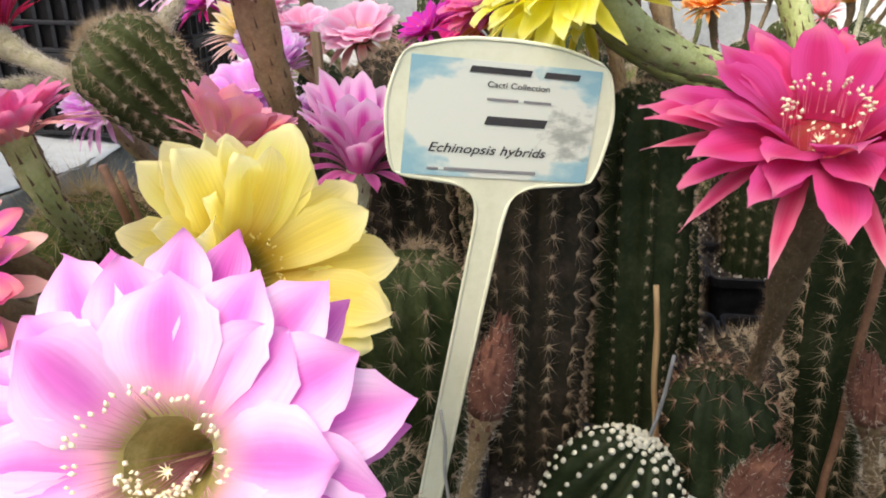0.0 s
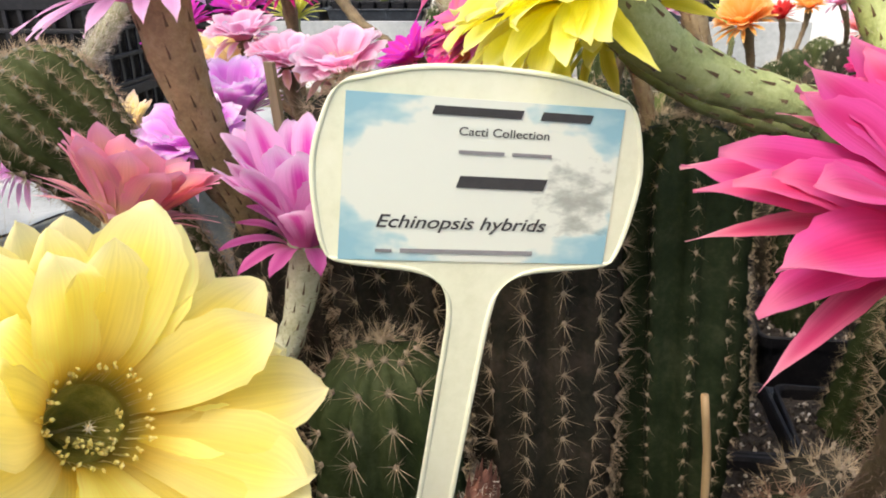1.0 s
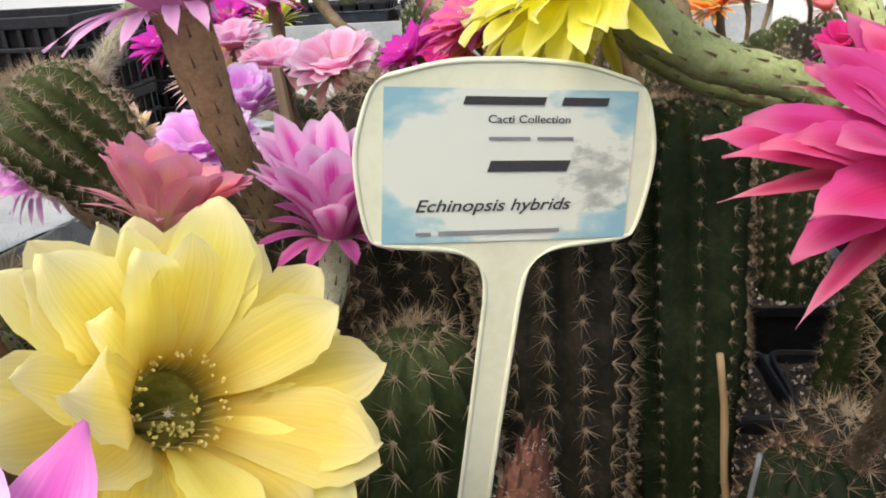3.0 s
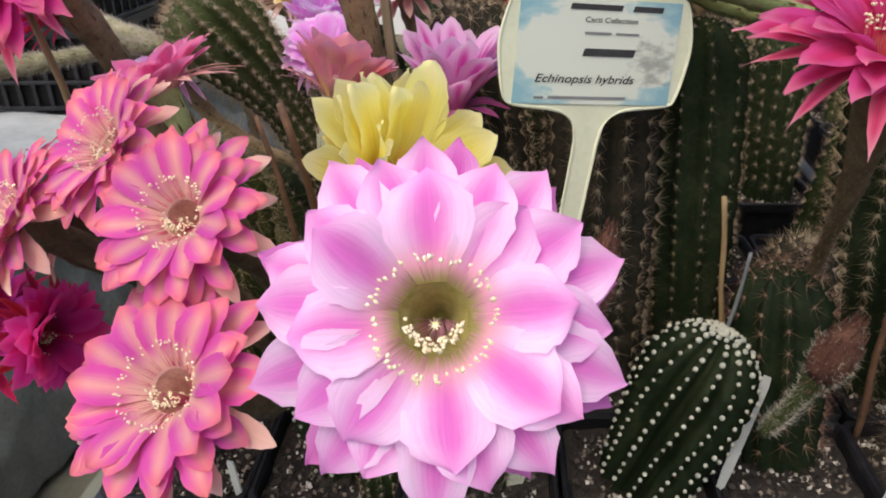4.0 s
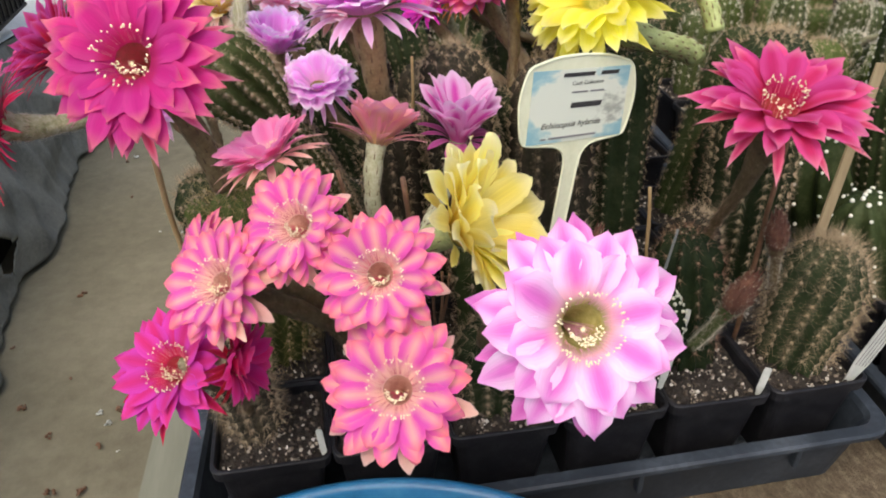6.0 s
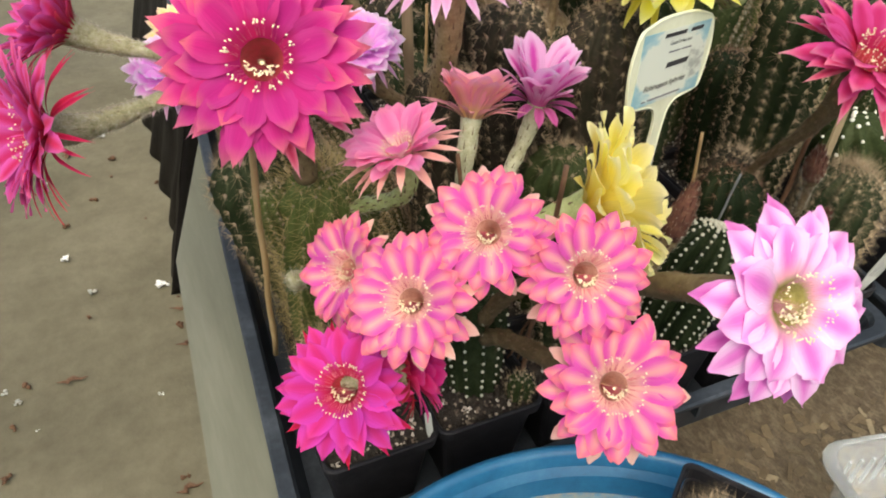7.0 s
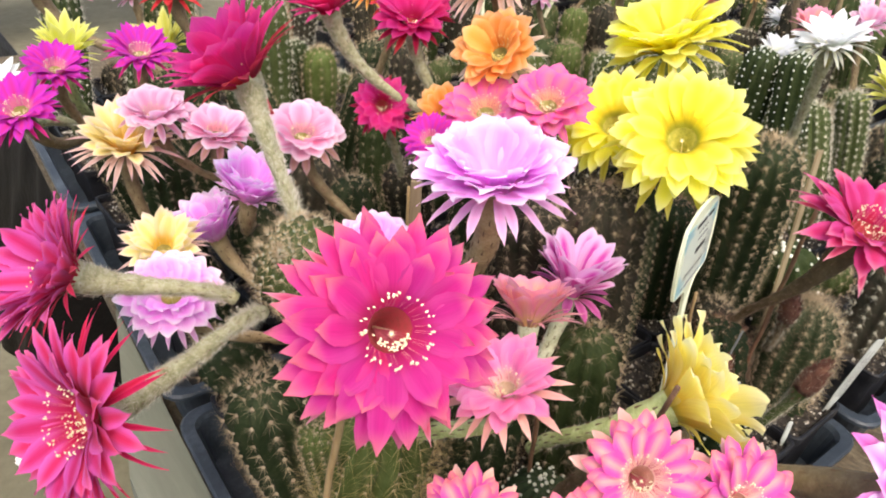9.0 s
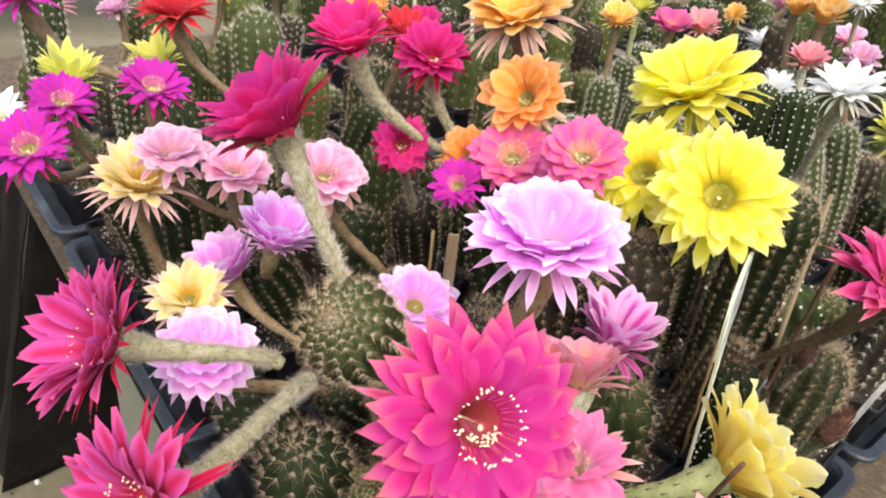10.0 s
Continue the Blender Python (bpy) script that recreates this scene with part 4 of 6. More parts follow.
def cloth_fn(u, v):
    y = 0.2 + 3.2 * u
    w = 1.5 * noise.noise((y * 2.2, v * 1.7, 4))
    fold = 0.040 * crease(y * 8 + 5.0 * v + w * 2) + 0.018 * crease(y * 19 - 7 * v + w * 4) + 0.010 * crease(y * 43 + 12 * v - w * 6) + 0.012 * noise.noise((y * 12, v * 5, 0))
    top = -0.185 - 0.085 * (y - 1.2)
    hem = FLOOR_Z + 0.014 + 0.02 * (0.5 + 0.5 * noise.noise((y * 3.1, 0, 7)))
    z = hem + (top - hem) * v
    x = -0.77 - 0.12 * v + fold * (0.45 + 0.9 * v * (1 - v)) + 0.02 * (1 - v) ** 4 * math.sin(y * 7)
    return (x, y, z)


def torn_fn(p):
    """A ragged slanting tear."""
    a, b = (p[1] - 1.545) * 0.7 - (p[2] + 0.585) * 0.7, (p[1] - 1.545) * 0.7 + (p[2] + 0.585) * 0.7
    return abs(a) < 0.20 and abs(b) < 0.052 * (1 + 0.9 * noise.noise((p[1] * 14, p[2] * 14, 1)))


sheet("cloth", cloth_fn, 260, 64, M_TARP, stand, thick=0.003, torn=torn_fn)


def film_fn(u, v):
    y = 0.2 + 3.2 * u
    top = -0.185 - 0.085 * (y - 1.2)
    return (-0.885 - 0.9 * v, y, top + 0.05 * v + 0.02 * noise.noise((y * 5, v * 6, 1)) + 0.012 * math.sin(y * 11 + v * 4))


sheet("film", film_fn, 60, 20, M_FILM, stand, "crumpled pale plastic film", thick=0.002)
box("frame", -1.75, -0.90, 0.25, 3.35, FLOOR_Z + 0.003, -0.40, M_BLACKFILM, stand)

def plastic_crate(x0, y0, z0, w, d, h, label):
    """An open black crate with latticed sides."""
    t = thing("plastic_crate", (x0 + w / 2, y0 + d / 2, z0), label, "crate", "latticed crates")
    box("base", x0, x0 + w, y0, y0 + d, z0, z0 + 0.012, M_POT, t, bev=0.002)
    for zz, hh in ((h - 0.03, 0.03), (h * 0.62, 0.012), (h * 0.32, 0.012)):
        for a, bb, c, e in ((x0, x0 + w, y0, y0 + 0.012), (x0, x0 + w, y0 + d - 0.012, y0 + d), (x0, x0 + 0.012, y0 + 0.013, y0 + d - 0.013), (x0 + w - 0.012, x0 + w, y0 + 0.013, y0 + d - 0.013)):
            box("rail", a, bb, c, e, z0 + zz, z0 + zz + hh, M_POT, t, bev=0.003)
    # added black block, so the gaps of the lattice read dark inside
    box("liner", x0 + 0.016, x0 + w - 0.016, y0 + 0.016, y0 + d - 0.016, z0 + 0.013, z0 + h * 0.9, M_BLACKFILM, t, bev=0)
    for k in range(13):
        px = x0 + 0.004 + (w - 0.02) * k / 12
        for py in (y0 + 0.003, y0 + d - 0.009):
            box("slat", px, px + 0.012, py, py + 0.006, z0 + 0.012, z0 + h - 0.03, M_POT, t, bev=0)
    for k in range(1, 8):
        py = y0 + d * k / 8
        for px in (x0 + 0.003, x0 + w - 0.009):
            box("slat", px, px + 0.006, py, py + 0.012, z0 + 0.012, z0 + h - 0.03, M_POT, t, bev=0)
    return t


for cx, cy, cz in ((-1.46, 1.75, -0.195), (-1.46, 1.75, 0.042), (-1.46, 2.30, -0.235), (-1.46, 2.30, 0.002)):
    plastic_crate(cx, cy, cz, 0.58, 0.40, 0.235, "black latticed plastic crate stacked on the covered stand")

# litter on the floor
rl = random.Random(5)
for i in range(40):
    px, py = rl.uniform(-0.75, -0.02), rl.uniform(0.45, 2.6)
    s = rl.uniform(0.003, 0.010)
    bits = [(Vector((px + rl.uniform(-1, 1) * s, py + rl.uniform(-1, 1) * s, FLOOR_Z + 0.010)), s * rl.uniform(0.4, 1.0), (rl.uniform(-1, 1), rl.uniform(-1, 1), 0.2), rl.uniform(0.6, 1.6)) for q in range(5)]
    vs, fs = beads(bits)
    pale = rl.random() < 0.35
    tagged(add("pebble" if pale else "dry_leaf", vs, fs, M_TAG if pale else M_TWIG), "small pale crumb lying on the earth floor" if pale else "curled brown leaf scrap on the earth floor", "pebble" if pale else "leaf", "floor litter")


for px, py, s in ((-0.094, 1.315, 0.013), (-0.010, 1.25, 0.006), (-0.060, 0.77, 0.008), (-0.018, 0.69, 0.007), (-0.32, 1.51, 0.010), (-0.183, 2.14, 0.012)):
    bits = [(Vector((px + rl.uniform(-1, 1) * s, py + rl.uniform(-1, 1) * s, FLOOR_Z + 0.012 + 0.2 * s)), s * rl.uniform(0.35, 0.8), (rl.uniform(-1, 1), rl.uniform(-1, 1), 0.4), rl.uniform(0.6, 1.4)) for q in range(7)]
    vs, fs = beads(bits)
    tagged(add("paper_scrap", vs, fs, M_WALL, smooth=False), "crumpled white paper scrap on the earth floor", "scrap", "floor litter")
for px, py, ang, ln in ((-0.056, 1.20, -0.2, 0.075), (-0.067, 1.077, 0.1, 0.06), (-0.045, 0.94, 0.8, 0.10), (0.012, 1.084, 1.3, 0.06), (-0.332, 1.055, 0.1, 0.06), (-0.133, 0.672, 0.3, 0.05)):
    path = [Vector((px + ln * (q / 6 - 0.5) * math.cos(ang) + 0.006 * math.sin(q * 1.3), py + ln * (q / 6 - 0.5) * math.sin(ang) + 0.006 * math.cos(q * 1.7), FLOOR_Z + 0.014 + 0.003 * math.sin(q))) for q in range(7)]
    vs, fs = loops_mesh(sweep(path, [0.001, 0.004, 0.006, 0.005, 0.006, 0.003, 0.001], 6, 0.4))
    tagged(add("dry_leaf", vs, fs, M_TWIG), "curled brown leaf scrap on the earth floor", "leaf", "floor litter")


# ---------- trays and pots ----------
SKEW = 0.060  # the trays stand a little askew to the bench front


def tray(x0, x1, y0, y1, h=0.053):
    cx, cy, hx, hy = (x0 + x1) / 2, (y0 + y1) / 2, (x1 - x0) / 2, (y1 - y0) / 2
    t = thing("plant_tray", (cx, cy, 0), "dark blue-grey plastic tray holding rows of potted cacti", "tray", "trays on the bench")
    lo = [rrect(cx, cy, hx - 0.024, hy - 0.024, 0.015, -0.0185), rrect(cx, cy, hx - 0.012, hy - 0.012, 0.02, h - 0.006), rrect(cx, cy, hx, hy, 0.024, h - 0.004),
          rrect(cx, cy, hx, hy, 0.024, h), rrect(cx, cy, hx - 0.002, hy - 0.002, 0.023, h + 0.002), rrect(cx, cy, hx - 0.012, hy - 0.012, 0.018, h + 0.002),
          rrect(cx, cy, hx - 0.015, hy - 0.015, 0.017, h - 0.003), rrect(cx, cy, hx - 0.026, hy - 0.026, 0.012, 0.004)]
    vs, fs = loops_mesh([[(v[0] + SKEW * v[1], v[1], v[2]) for v in l] for l in lo])
    add("shell", vs, fs, M_TRAY, t, smooth=False)
    for k in range(4):
        rx = x0 + SKEW * y0 + (x1 - x0) * (0.14 + 0.24 * k)
        box("rib", rx - 0.0022, rx + 0.0022, y0 + 0.008, y0 + 0.016, 0.018, h - 0.013, M_TRAY, t, bev=0.001)
    return t


def pot_meshes():
    o = []
    lo = [rrect(0, 0, 0.031, 0.031, 0.007, 0.0), rrect(0, 0, 0.0395, 0.0395, 0.008, 0.0795), rrect(0, 0, 0.0375, 0.0375, 0.008, 0.0795), rrect(0, 0, 0.036, 0.036, 0.008, 0.068)]
    rim = [rrect(0, 0, 0.0400, 0.0400, 0.008, 0.0785), rrect(0, 0, 0.0435, 0.0435, 0.009, 0.080), rrect(0, 0, 0.0445, 0.0445, 0.009, 0.0895), rrect(0, 0, 0.0438, 0.0438, 0.0085, 0.0905),
           rrect(0, 0, 0.0418, 0.0418, 0.008, 0.0905), rrect(0, 0, 0.0405, 0.0405, 0.008, 0.088), rrect(0, 0, 0.0400, 0.0400, 0.008, 0.0785)]
    for lp, cap in ((lo, True), (rim, False)):
        vs, fs = loops_mesh(lp, cap, cap)
        me = bpy.data.meshes.new("pot_rim" if lp is rim else "pot")
        me.from_pydata(vs, [], fs)
        me.materials.append(M_POT)
        o.append(me)
    for k in range(3):
        r = random.Random(70 + k)
        bd = [(Vector((r.uniform(-0.036, 0.036), r.uniform(-0.036, 0.036), 0.081 + r.uniform(-0.001, 0.003))), r.uniform(0.0008, 0.0025), (r.uniform(-1, 1), r.uniform(-1, 1), 0.5), r.uniform(0.6, 1.3)) for i in range(420)]
        vs, fs = beads(bd)
        b = len(vs)
        n = 12
        for i in range(n + 1):
            for j in range(n + 1):
                x, y = (i / n - 0.5) * 0.079, (j / n - 0.5) * 0.079
                vs.append(Vector((x, y, 0.0805 + 0.003 * noise.noise((x * 90, y * 90, k)))))
        for i in range(n):
            for j in range(n):
                a = b + i * (n + 1) + j
                fs.append((a, a + n + 1, a + n + 2, a + 1))
        me = bpy.data.meshes.new("grit")
        me.from_pydata([tuple(v) for v in vs], [], fs)
        me.materials.append(M_GRIT)
        me.materials.append(M_SOIL)
        rr = random.Random(k)
        for p in me.polygons:
            p.material_index = 1 if p.index >= len(fs) - n * n else (rr.random() < 0.2)
        o.append(me)
    return o


POTS = pot_meshes()
FILLED = set()


def pot_body(m):
    p = link("plant_pot", POTS[0], m=m)
    r = new("rim", POTS[1])
    r.parent = p
    return p



def pot(x, y, z=0.0045, turn=0.0):
    k = int(abs(x * 1000) + abs(y * 777)) % 3
    x += SKEW * y
    p = pot_body(pose(x, y, z, 0, 0, turn))
    tagged(p, "square black plastic pot of gravelly soil", "pot", "square pots")
    g = link("potting_grit", POTS[2 + k], m=pose(x, y, z, 0, 0, 90 * k + turn))
    tagged(g, "gritty pale gravel over dark soil in a pot", "soil", "potting grit", "stuff")


FAR_TRAYS = [(-1.9 + 0.61 * k, 4.28) for k in range(5)]
TRAYS = [(tx, ty) for tx in (0.0, 0.61, 1.22) for ty in (0.0, 0.43, 0.86)] + [(0.61, 1.29), (1.22, 1.29), (1.83, 0.0), (1.83, 0.43), (1.83, 0.86)]
NEAR_TRAYS = {(0.0, 0.0), (0.0, 0.43), (0.0, 0.86), (0.61, 0.0), (0.61, 0.43)}


def pot_rows(tx, ty):
    """The far trays' pots, joined: tapered wall, rim and soil."""
    vs, fs = [], []
    for i in range(6):
        for j in range(4):
            y = ty + 0.046 + 0.0895 * j
            x = tx + 0.046 + 0.0895 * i + SKEW * y
            v, f = loops_mesh([rrect(x, y, hw, hw, 0.008, zz, 1) for hw, zz in ((0.031, 0.0045), (0.040, 0.083), (0.0445, 0.084), (0.0445, 0.0945), (0.0415, 0.0945), (0.0400, 0.0850))], True, True)
            o = len(vs)
            vs += v
            fs += [tuple(o + q for q in face) for face in f]
    ob = add("plant_pots", vs, fs, M_POT, smooth=False)
    ob.data.materials.append(M_GRAVEL)
    for p in ob.data.polygons:
        p.material_index = 1 if len(p.vertices) > 4 and p.center.z > 0.05 else 0
    tagged(ob, "rows of square black plastic pots filling a tray", "pots", "", "stuff")


for tx, ty in TRAYS + FAR_TRAYS:
    tray(tx - 0.028, tx + 0.566, ty - 0.022, ty + 0.39)
    if (tx, ty) not in NEAR_TRAYS:
        pot_rows(tx, ty)
        continue
    for i in range(6):
        for j in range(4):
            pot(tx + 0.046 + 0.0895 * i + 0.001 * math.sin(i * 5 + j), ty + 0.046 + 0.0895 * j, turn=1.5 * math.sin(3 * i + 5 * j + tx))


def soil(i, j, tx=0.0, ty=0.0):
    FILLED.add((tx, ty, i, j))
    y = ty + 0.046 + 0.0895 * j
    return Vector((tx + 0.046 + 0.0895 * i + SKEW * y, y, 0.085))


def at_pot(i, j, dx=0.0, dy=0.0, tx=0.0, ty=0.0):
    s = soil(i, j, tx, ty)
    return (s.x + dx, s.y + dy, s.z)


# ---------- plants of the front rows ----------
p = cactus(at_pot(0, 0, -0.01, 0.004), (0.025, 0.05, 0.175), 0.021, 12, M_BROWNISH, "tangle", "small dark spiny cactus with magenta flowers in a black pot")
flower(p, (0.0069, -0.0455, 0.2402), (-0.42, -0.50, 0.75), 0.0400, "magenta", (0.035, 0.035, 0.12), "vivid magenta open flower", hairy=0.3, thick=0.5)
flower(p, (0.050, -0.052, 0.242), (0.85, -0.25, 0.05), 0.026, "crimson", (0.040, 0.035, 0.13), "drooping dark magenta flower", hairy=0.3, thick=0.5)

p = cactus(at_pot(1, 0, 0.004, 0.004), (0.13, 0.045, 0.21), 0.026, 12, M_DARKGREEN, "wool", "dark green ribbed cactus crowded with salmon flowers")
for c, a, r, q in (((0.1285, -0.1185, 0.2694), (-0.23, -0.64, 0.74), 0.0393, (0.135, 0.025, 0.16)), ((0.1263, -0.0819, 0.3133), (-0.22, -0.74, 0.64), 0.0346, (0.132, 0.025, 0.18)),
                   ((0.0853, -0.0476, 0.3267), (-0.49, -0.60, 0.64), 0.0337, (0.125, 0.03, 0.20)), ((0.0415, -0.0522, 0.2994), (-0.54, -0.49, 0.69), 0.0350, (0.115, 0.035, 0.17)),
                   ((0.0243, 0.0065, 0.2765), (-0.83, -0.23, 0.51), 0.0329, (0.11, 0.045, 0.18))):
    flower(p, c, a, r, "salmon", q, "salmon-pink flower with pale petal centres", hairy=0.3)
cactus(at_pot(1, 0, 0.03, -0.025), (0.168, 0.02, 0.112), 0.011, 9, M_GREEN, "short", "tiny globular green cactus in gritty soil", step=0.006, rings=12)

low = p = cactus(at_pot(2, 0, 0.0, 0.004), (0.225, 0.052, 0.165), 0.030, 13, M_DARKGREEN, "gold", "low spiny cactus bearing one large pink flower")
flower(p, (0.2197, -0.1351, 0.3066), (0.03, -0.84, 0.54), 0.0543, "pinkwhite", (0.215, 0.035, 0.16), "large pink flower with white petal margins", pull=0.45)

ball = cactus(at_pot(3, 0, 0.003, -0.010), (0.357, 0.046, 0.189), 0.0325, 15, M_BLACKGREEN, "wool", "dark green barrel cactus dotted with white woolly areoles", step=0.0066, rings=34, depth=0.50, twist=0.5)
# near-black body and dim spines hold the shade of the taller plants around it
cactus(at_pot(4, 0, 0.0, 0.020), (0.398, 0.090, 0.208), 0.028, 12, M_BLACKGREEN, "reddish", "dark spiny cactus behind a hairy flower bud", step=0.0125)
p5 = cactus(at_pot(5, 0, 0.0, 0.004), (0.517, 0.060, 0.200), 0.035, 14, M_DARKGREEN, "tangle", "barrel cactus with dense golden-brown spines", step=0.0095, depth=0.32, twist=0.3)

p = cactus(at_pot(4, 1, -0.01, -0.02), (0.415, 0.100, 0.215), 0.022, 11, M_BROWNISH, "brown", "brownish column cactus carrying a hot pink flower", name="cactus")
flower(p, (0.3866, -0.0022, 0.3606), (-0.12, -0.30, 0.95), 0.0572, "hotpink_spiky", (0.413, 0.085, 0.195), "hot pink flower with a cream stamen ring", thick=0.25, hairy=0.9)

pale = p = cactus(at_pot(0, 1, -0.004, 0.01), (0.052, 0.118, 0.268), 0.037, 13, M_BRIGHT, "long_pale", "bright green cactus with long pale spines beside the tray edge", step=0.010, twist=0.35, depth=0.3)
flower(p, (0.0719, 0.0410, 0.3291), (-0.35, 0.05, 0.94), 0.0323, "pink_cup", (0.062, 0.10, 0.24), "pink flower with reflexed salmon sepals", hairy=0.3)
flower(p, (0.0019, 0.0439, 0.3913), (-0.24, -0.78, 0.57), 0.0569, "hotpink_narrow", (0.035, 0.11, 0.27), "large hot pink flower propped on a cane", pull=0.35)

cactus(at_pot(0, 1, 0.0, 0.034), (0.010, 0.134, 0.250), 0.015, 12, M_BRIGHT, "short", "slender bright green cactus with rows of pale dots", step=0.007)
p = cactus(at_pot(1, 1, 0.012, 0.0), (0.155, 0.125, 0.215), 0.030, 12, M_DARKGREEN, "tan", "dark cactus with upright pink flowers on pale tubes")
flower(p, (0.1481, 0.0962, 0.3101), (0.26, 0.32, 0.91), 0.0329, "coral", (0.150, 0.105, 0.20), "coral-pink flower on a pale hairy tube", hairy=0.6, openness=0.8)
flower(p, (0.2098, 0.1127, 0.2999), (0.10, -0.10, 0.99), 0.0320, "striped", (0.172, 0.112, 0.19), "purple and white striped flower on a pale tube", hairy=0.6, openness=0.92)
flower(p, (0.1950, -0.0048, 0.2897), (0.74, -0.42, 0.50), 0.0541, "paleyellow", (0.150, 0.075, 0.20), "large pale yellow flower", pull=0.4, thick=0.5)

cactus(at_pot(2, 1, 0.008, -0.02), (0.238, 0.112, 0.250), 0.033, 12, M_GREEN, "cluster", "green cactus with star-shaped clusters of pale spines", step=0.016)
cactus(at_pot(3, 1, -0.015, 0.022), (0.297, 0.165, 0.335), 0.036, 14, M_BROWNISH, "brown", "tall corky brown column cactus with bristling ribs", step=0.012, rings=34)
pc3 = cactus(at_pot(3, 2, 0.045, -0.04), (0.359, 0.188, 0.328), 0.031, 11, M_DARKGREEN, "short", "tall dark green column cactus with lines of pale areoles", step=0.010, rings=34)
p = cactus(at_pot(5, 1, -0.012, 0.012), (0.458, 0.121, 0.358), 0.034, 14, M_DARKGREEN, "brown", "tall spiny column cactus bearing yellow flowers", rings=32)
flower(p, (0.3040, 0.1165, 0.3978), (-0.63, -0.30, 0.72), 0.0541, "yellow", (0.41, 0.150, 0.33), "bright yellow flower fully open", pull=0.6, hairy=0.15, thick=1.1)
flower(p, (0.318, 0.193, 0.378), (-0.65, -0.09, 0.75), 0.050, "yellow", (0.42, 0.165, 0.32), "bright yellow flower behind another", pull=0.6, hairy=0.15, thick=1.1)
flower(p, (0.4091, 0.2216, 0.4293), (-0.38, 0.20, 0.90), 0.0564, "yellow_bowl", (0.44, 0.18, 0.34), "tall bright yellow flower", hairy=0.15)

p = cactus(at_pot(1, 2, 0.0, 0.02), (0.0208, 0.1961, 0.3443), 0.0335, 16, M_MID, "greyhead", "leaning cactus with long hairy flower tubes", waist=0.55, head=True, bend=(0.008, 0.0, 0.05), step=0.0075, rings=34)
flower(p, (-0.1241, 0.1486, 0.3161), (-0.86, -0.22, 0.36), 0.0518, "crimson_pink", (0.004, 0.188, 0.308), "crimson flower on a long hairy tube", hairy=1.2, pull=0.3, thick=0.45)
flower(p, (-0.100, 0.262, 0.335), (-0.80, 0.05, 0.60), 0.053, "crimson_pink", (-0.002, 0.216, 0.303), "crimson flower seen from behind", openness=0.72, hairy=1.2, pull=0.3, thick=0.45)
flower(p, (0.0571, 0.3318, 0.4167), (-0.45, 0.42, 0.79), 0.0561, "crimson", (0.0504, 0.2240, 0.3359), "tall crimson flower on a stout scaly tube", hairy=1.0, thick=0.55, openness=0.74, straight=True)
cactus(at_pot(0, 2, -0.018, -0.012), (0.004, 0.204, 0.238), 0.032, 12, M_DARKGREEN, "cluster", "short ribbed cactus at the tray edge", step=0.0135)
cactus(at_pot(0, 2, 0.022, -0.02), (0.060, 0.212, 0.165), 0.016, 11, M_BRIGHT, "short", "small bright green cactus", step=0.007, rings=14)
p = cactus(at_pot(1, 2, 0.03, -0.01), (0.165, 0.195, 0.285), 0.026, 12, M_BROWNISH, "brown", "brown column cactus with a large lilac flower")
flower(p, (0.1445, 0.1430, 0.3961), (-0.13, 0.0, 0.99), 0.0568, "lilac", (0.160, 0.180, 0.27), "large lilac-pink flower with drooping sepals", thick=1.1, hairy=0.3, openness=0.86)
p = cactus(at_pot(2, 2, 0.0, 0.0), (0.205, 0.235, 0.26), 0.028, 12, M_DARKGREEN, "tan", "dark cactus with a ruffled lilac flower")
flower(p, (0.1106, 0.2182, 0.3080), (-0.10, -0.35, 0.93), 0.0346, "lilac", (0.190, 0.225, 0.21), "ruffled lilac flower", hairy=0.3)
cactus(at_pot(2, 2, 0.01, -0.045), (0.213, 0.175, 0.345), 0.028, 14, M_BROWNISH, "brown", "tall brown corky column cactus", rings=30)


# ---------- plants of the rows behind ----------
def behind(i, j, ty, c, a, r, kn, label, h=None, rib=12, body=M_DARKGREEN, sp="tan", tx=0.0, joined=False, openness=1.0, cactus_label="dark ribbed cactus in flower among its neighbours", rr=0.027):
    s = soil(i, j, tx, ty)
    top = h or max(0.14, c[2] - 0.10)
    d = Vector((c[0] - s.x, c[1] - s.y, 0))
    d *= min(0.75, 0.062 / max(0.001, d.length))
    pl = cactus(tuple(s), (s.x + d.x, s.y + d.y, top), rr, rib, body, sp, cactus_label, rings=20, bend=(-0.25 * d.x, -0.25 * d.y, 0))
    flower(pl, c, a, r, kn, (s.x + d.x, s.y + d.y, top - 0.012), label, joined=joined, openness=openness, hairy=0.3, thick=0.7)
    return pl


behind(0, 3, 0.0, (-0.0050, 0.3455, 0.2755), (-0.15, -0.40, 0.9), 0.0308, "peach_yellow", "yellow flower with pink outer sepals")
p = behind(1, 3, 0.0, (-0.0251, 0.2767, 0.2822), (-0.15, -0.35, 0.92), 0.0373, "lilac", "lilac flower near the tray edge", h=0.17)
flower(p, (0.0688, 0.4341, 0.2237), (-0.3, 0.1, 0.95), 0.0426, "lilac", (0.12, 0.31, 0.16), "closing lilac flower", openness=0.42, thick=0.3, hairy=0.3)
behind(0, 0, 0.43, (0.0168, 0.4852, 0.3041), (0.0, -0.25, 0.96), 0.0417, "peach_yellow", "peach-yellow flower with spidery sepals")
p = behind(1, 0, 0.43, (0.0863, 0.4438, 0.3177), (0.0, -0.25, 0.97), 0.0337, "rosepink", "soft pink ruffled flower")
flower(p, (0.040, 0.47, 0.335), (-0.1, -0.2, 0.97), 0.034, "rosepink", (0.13, 0.47, 0.22), "soft pink flower behind others", thick=0.3, hairy=0.3, joined=True)
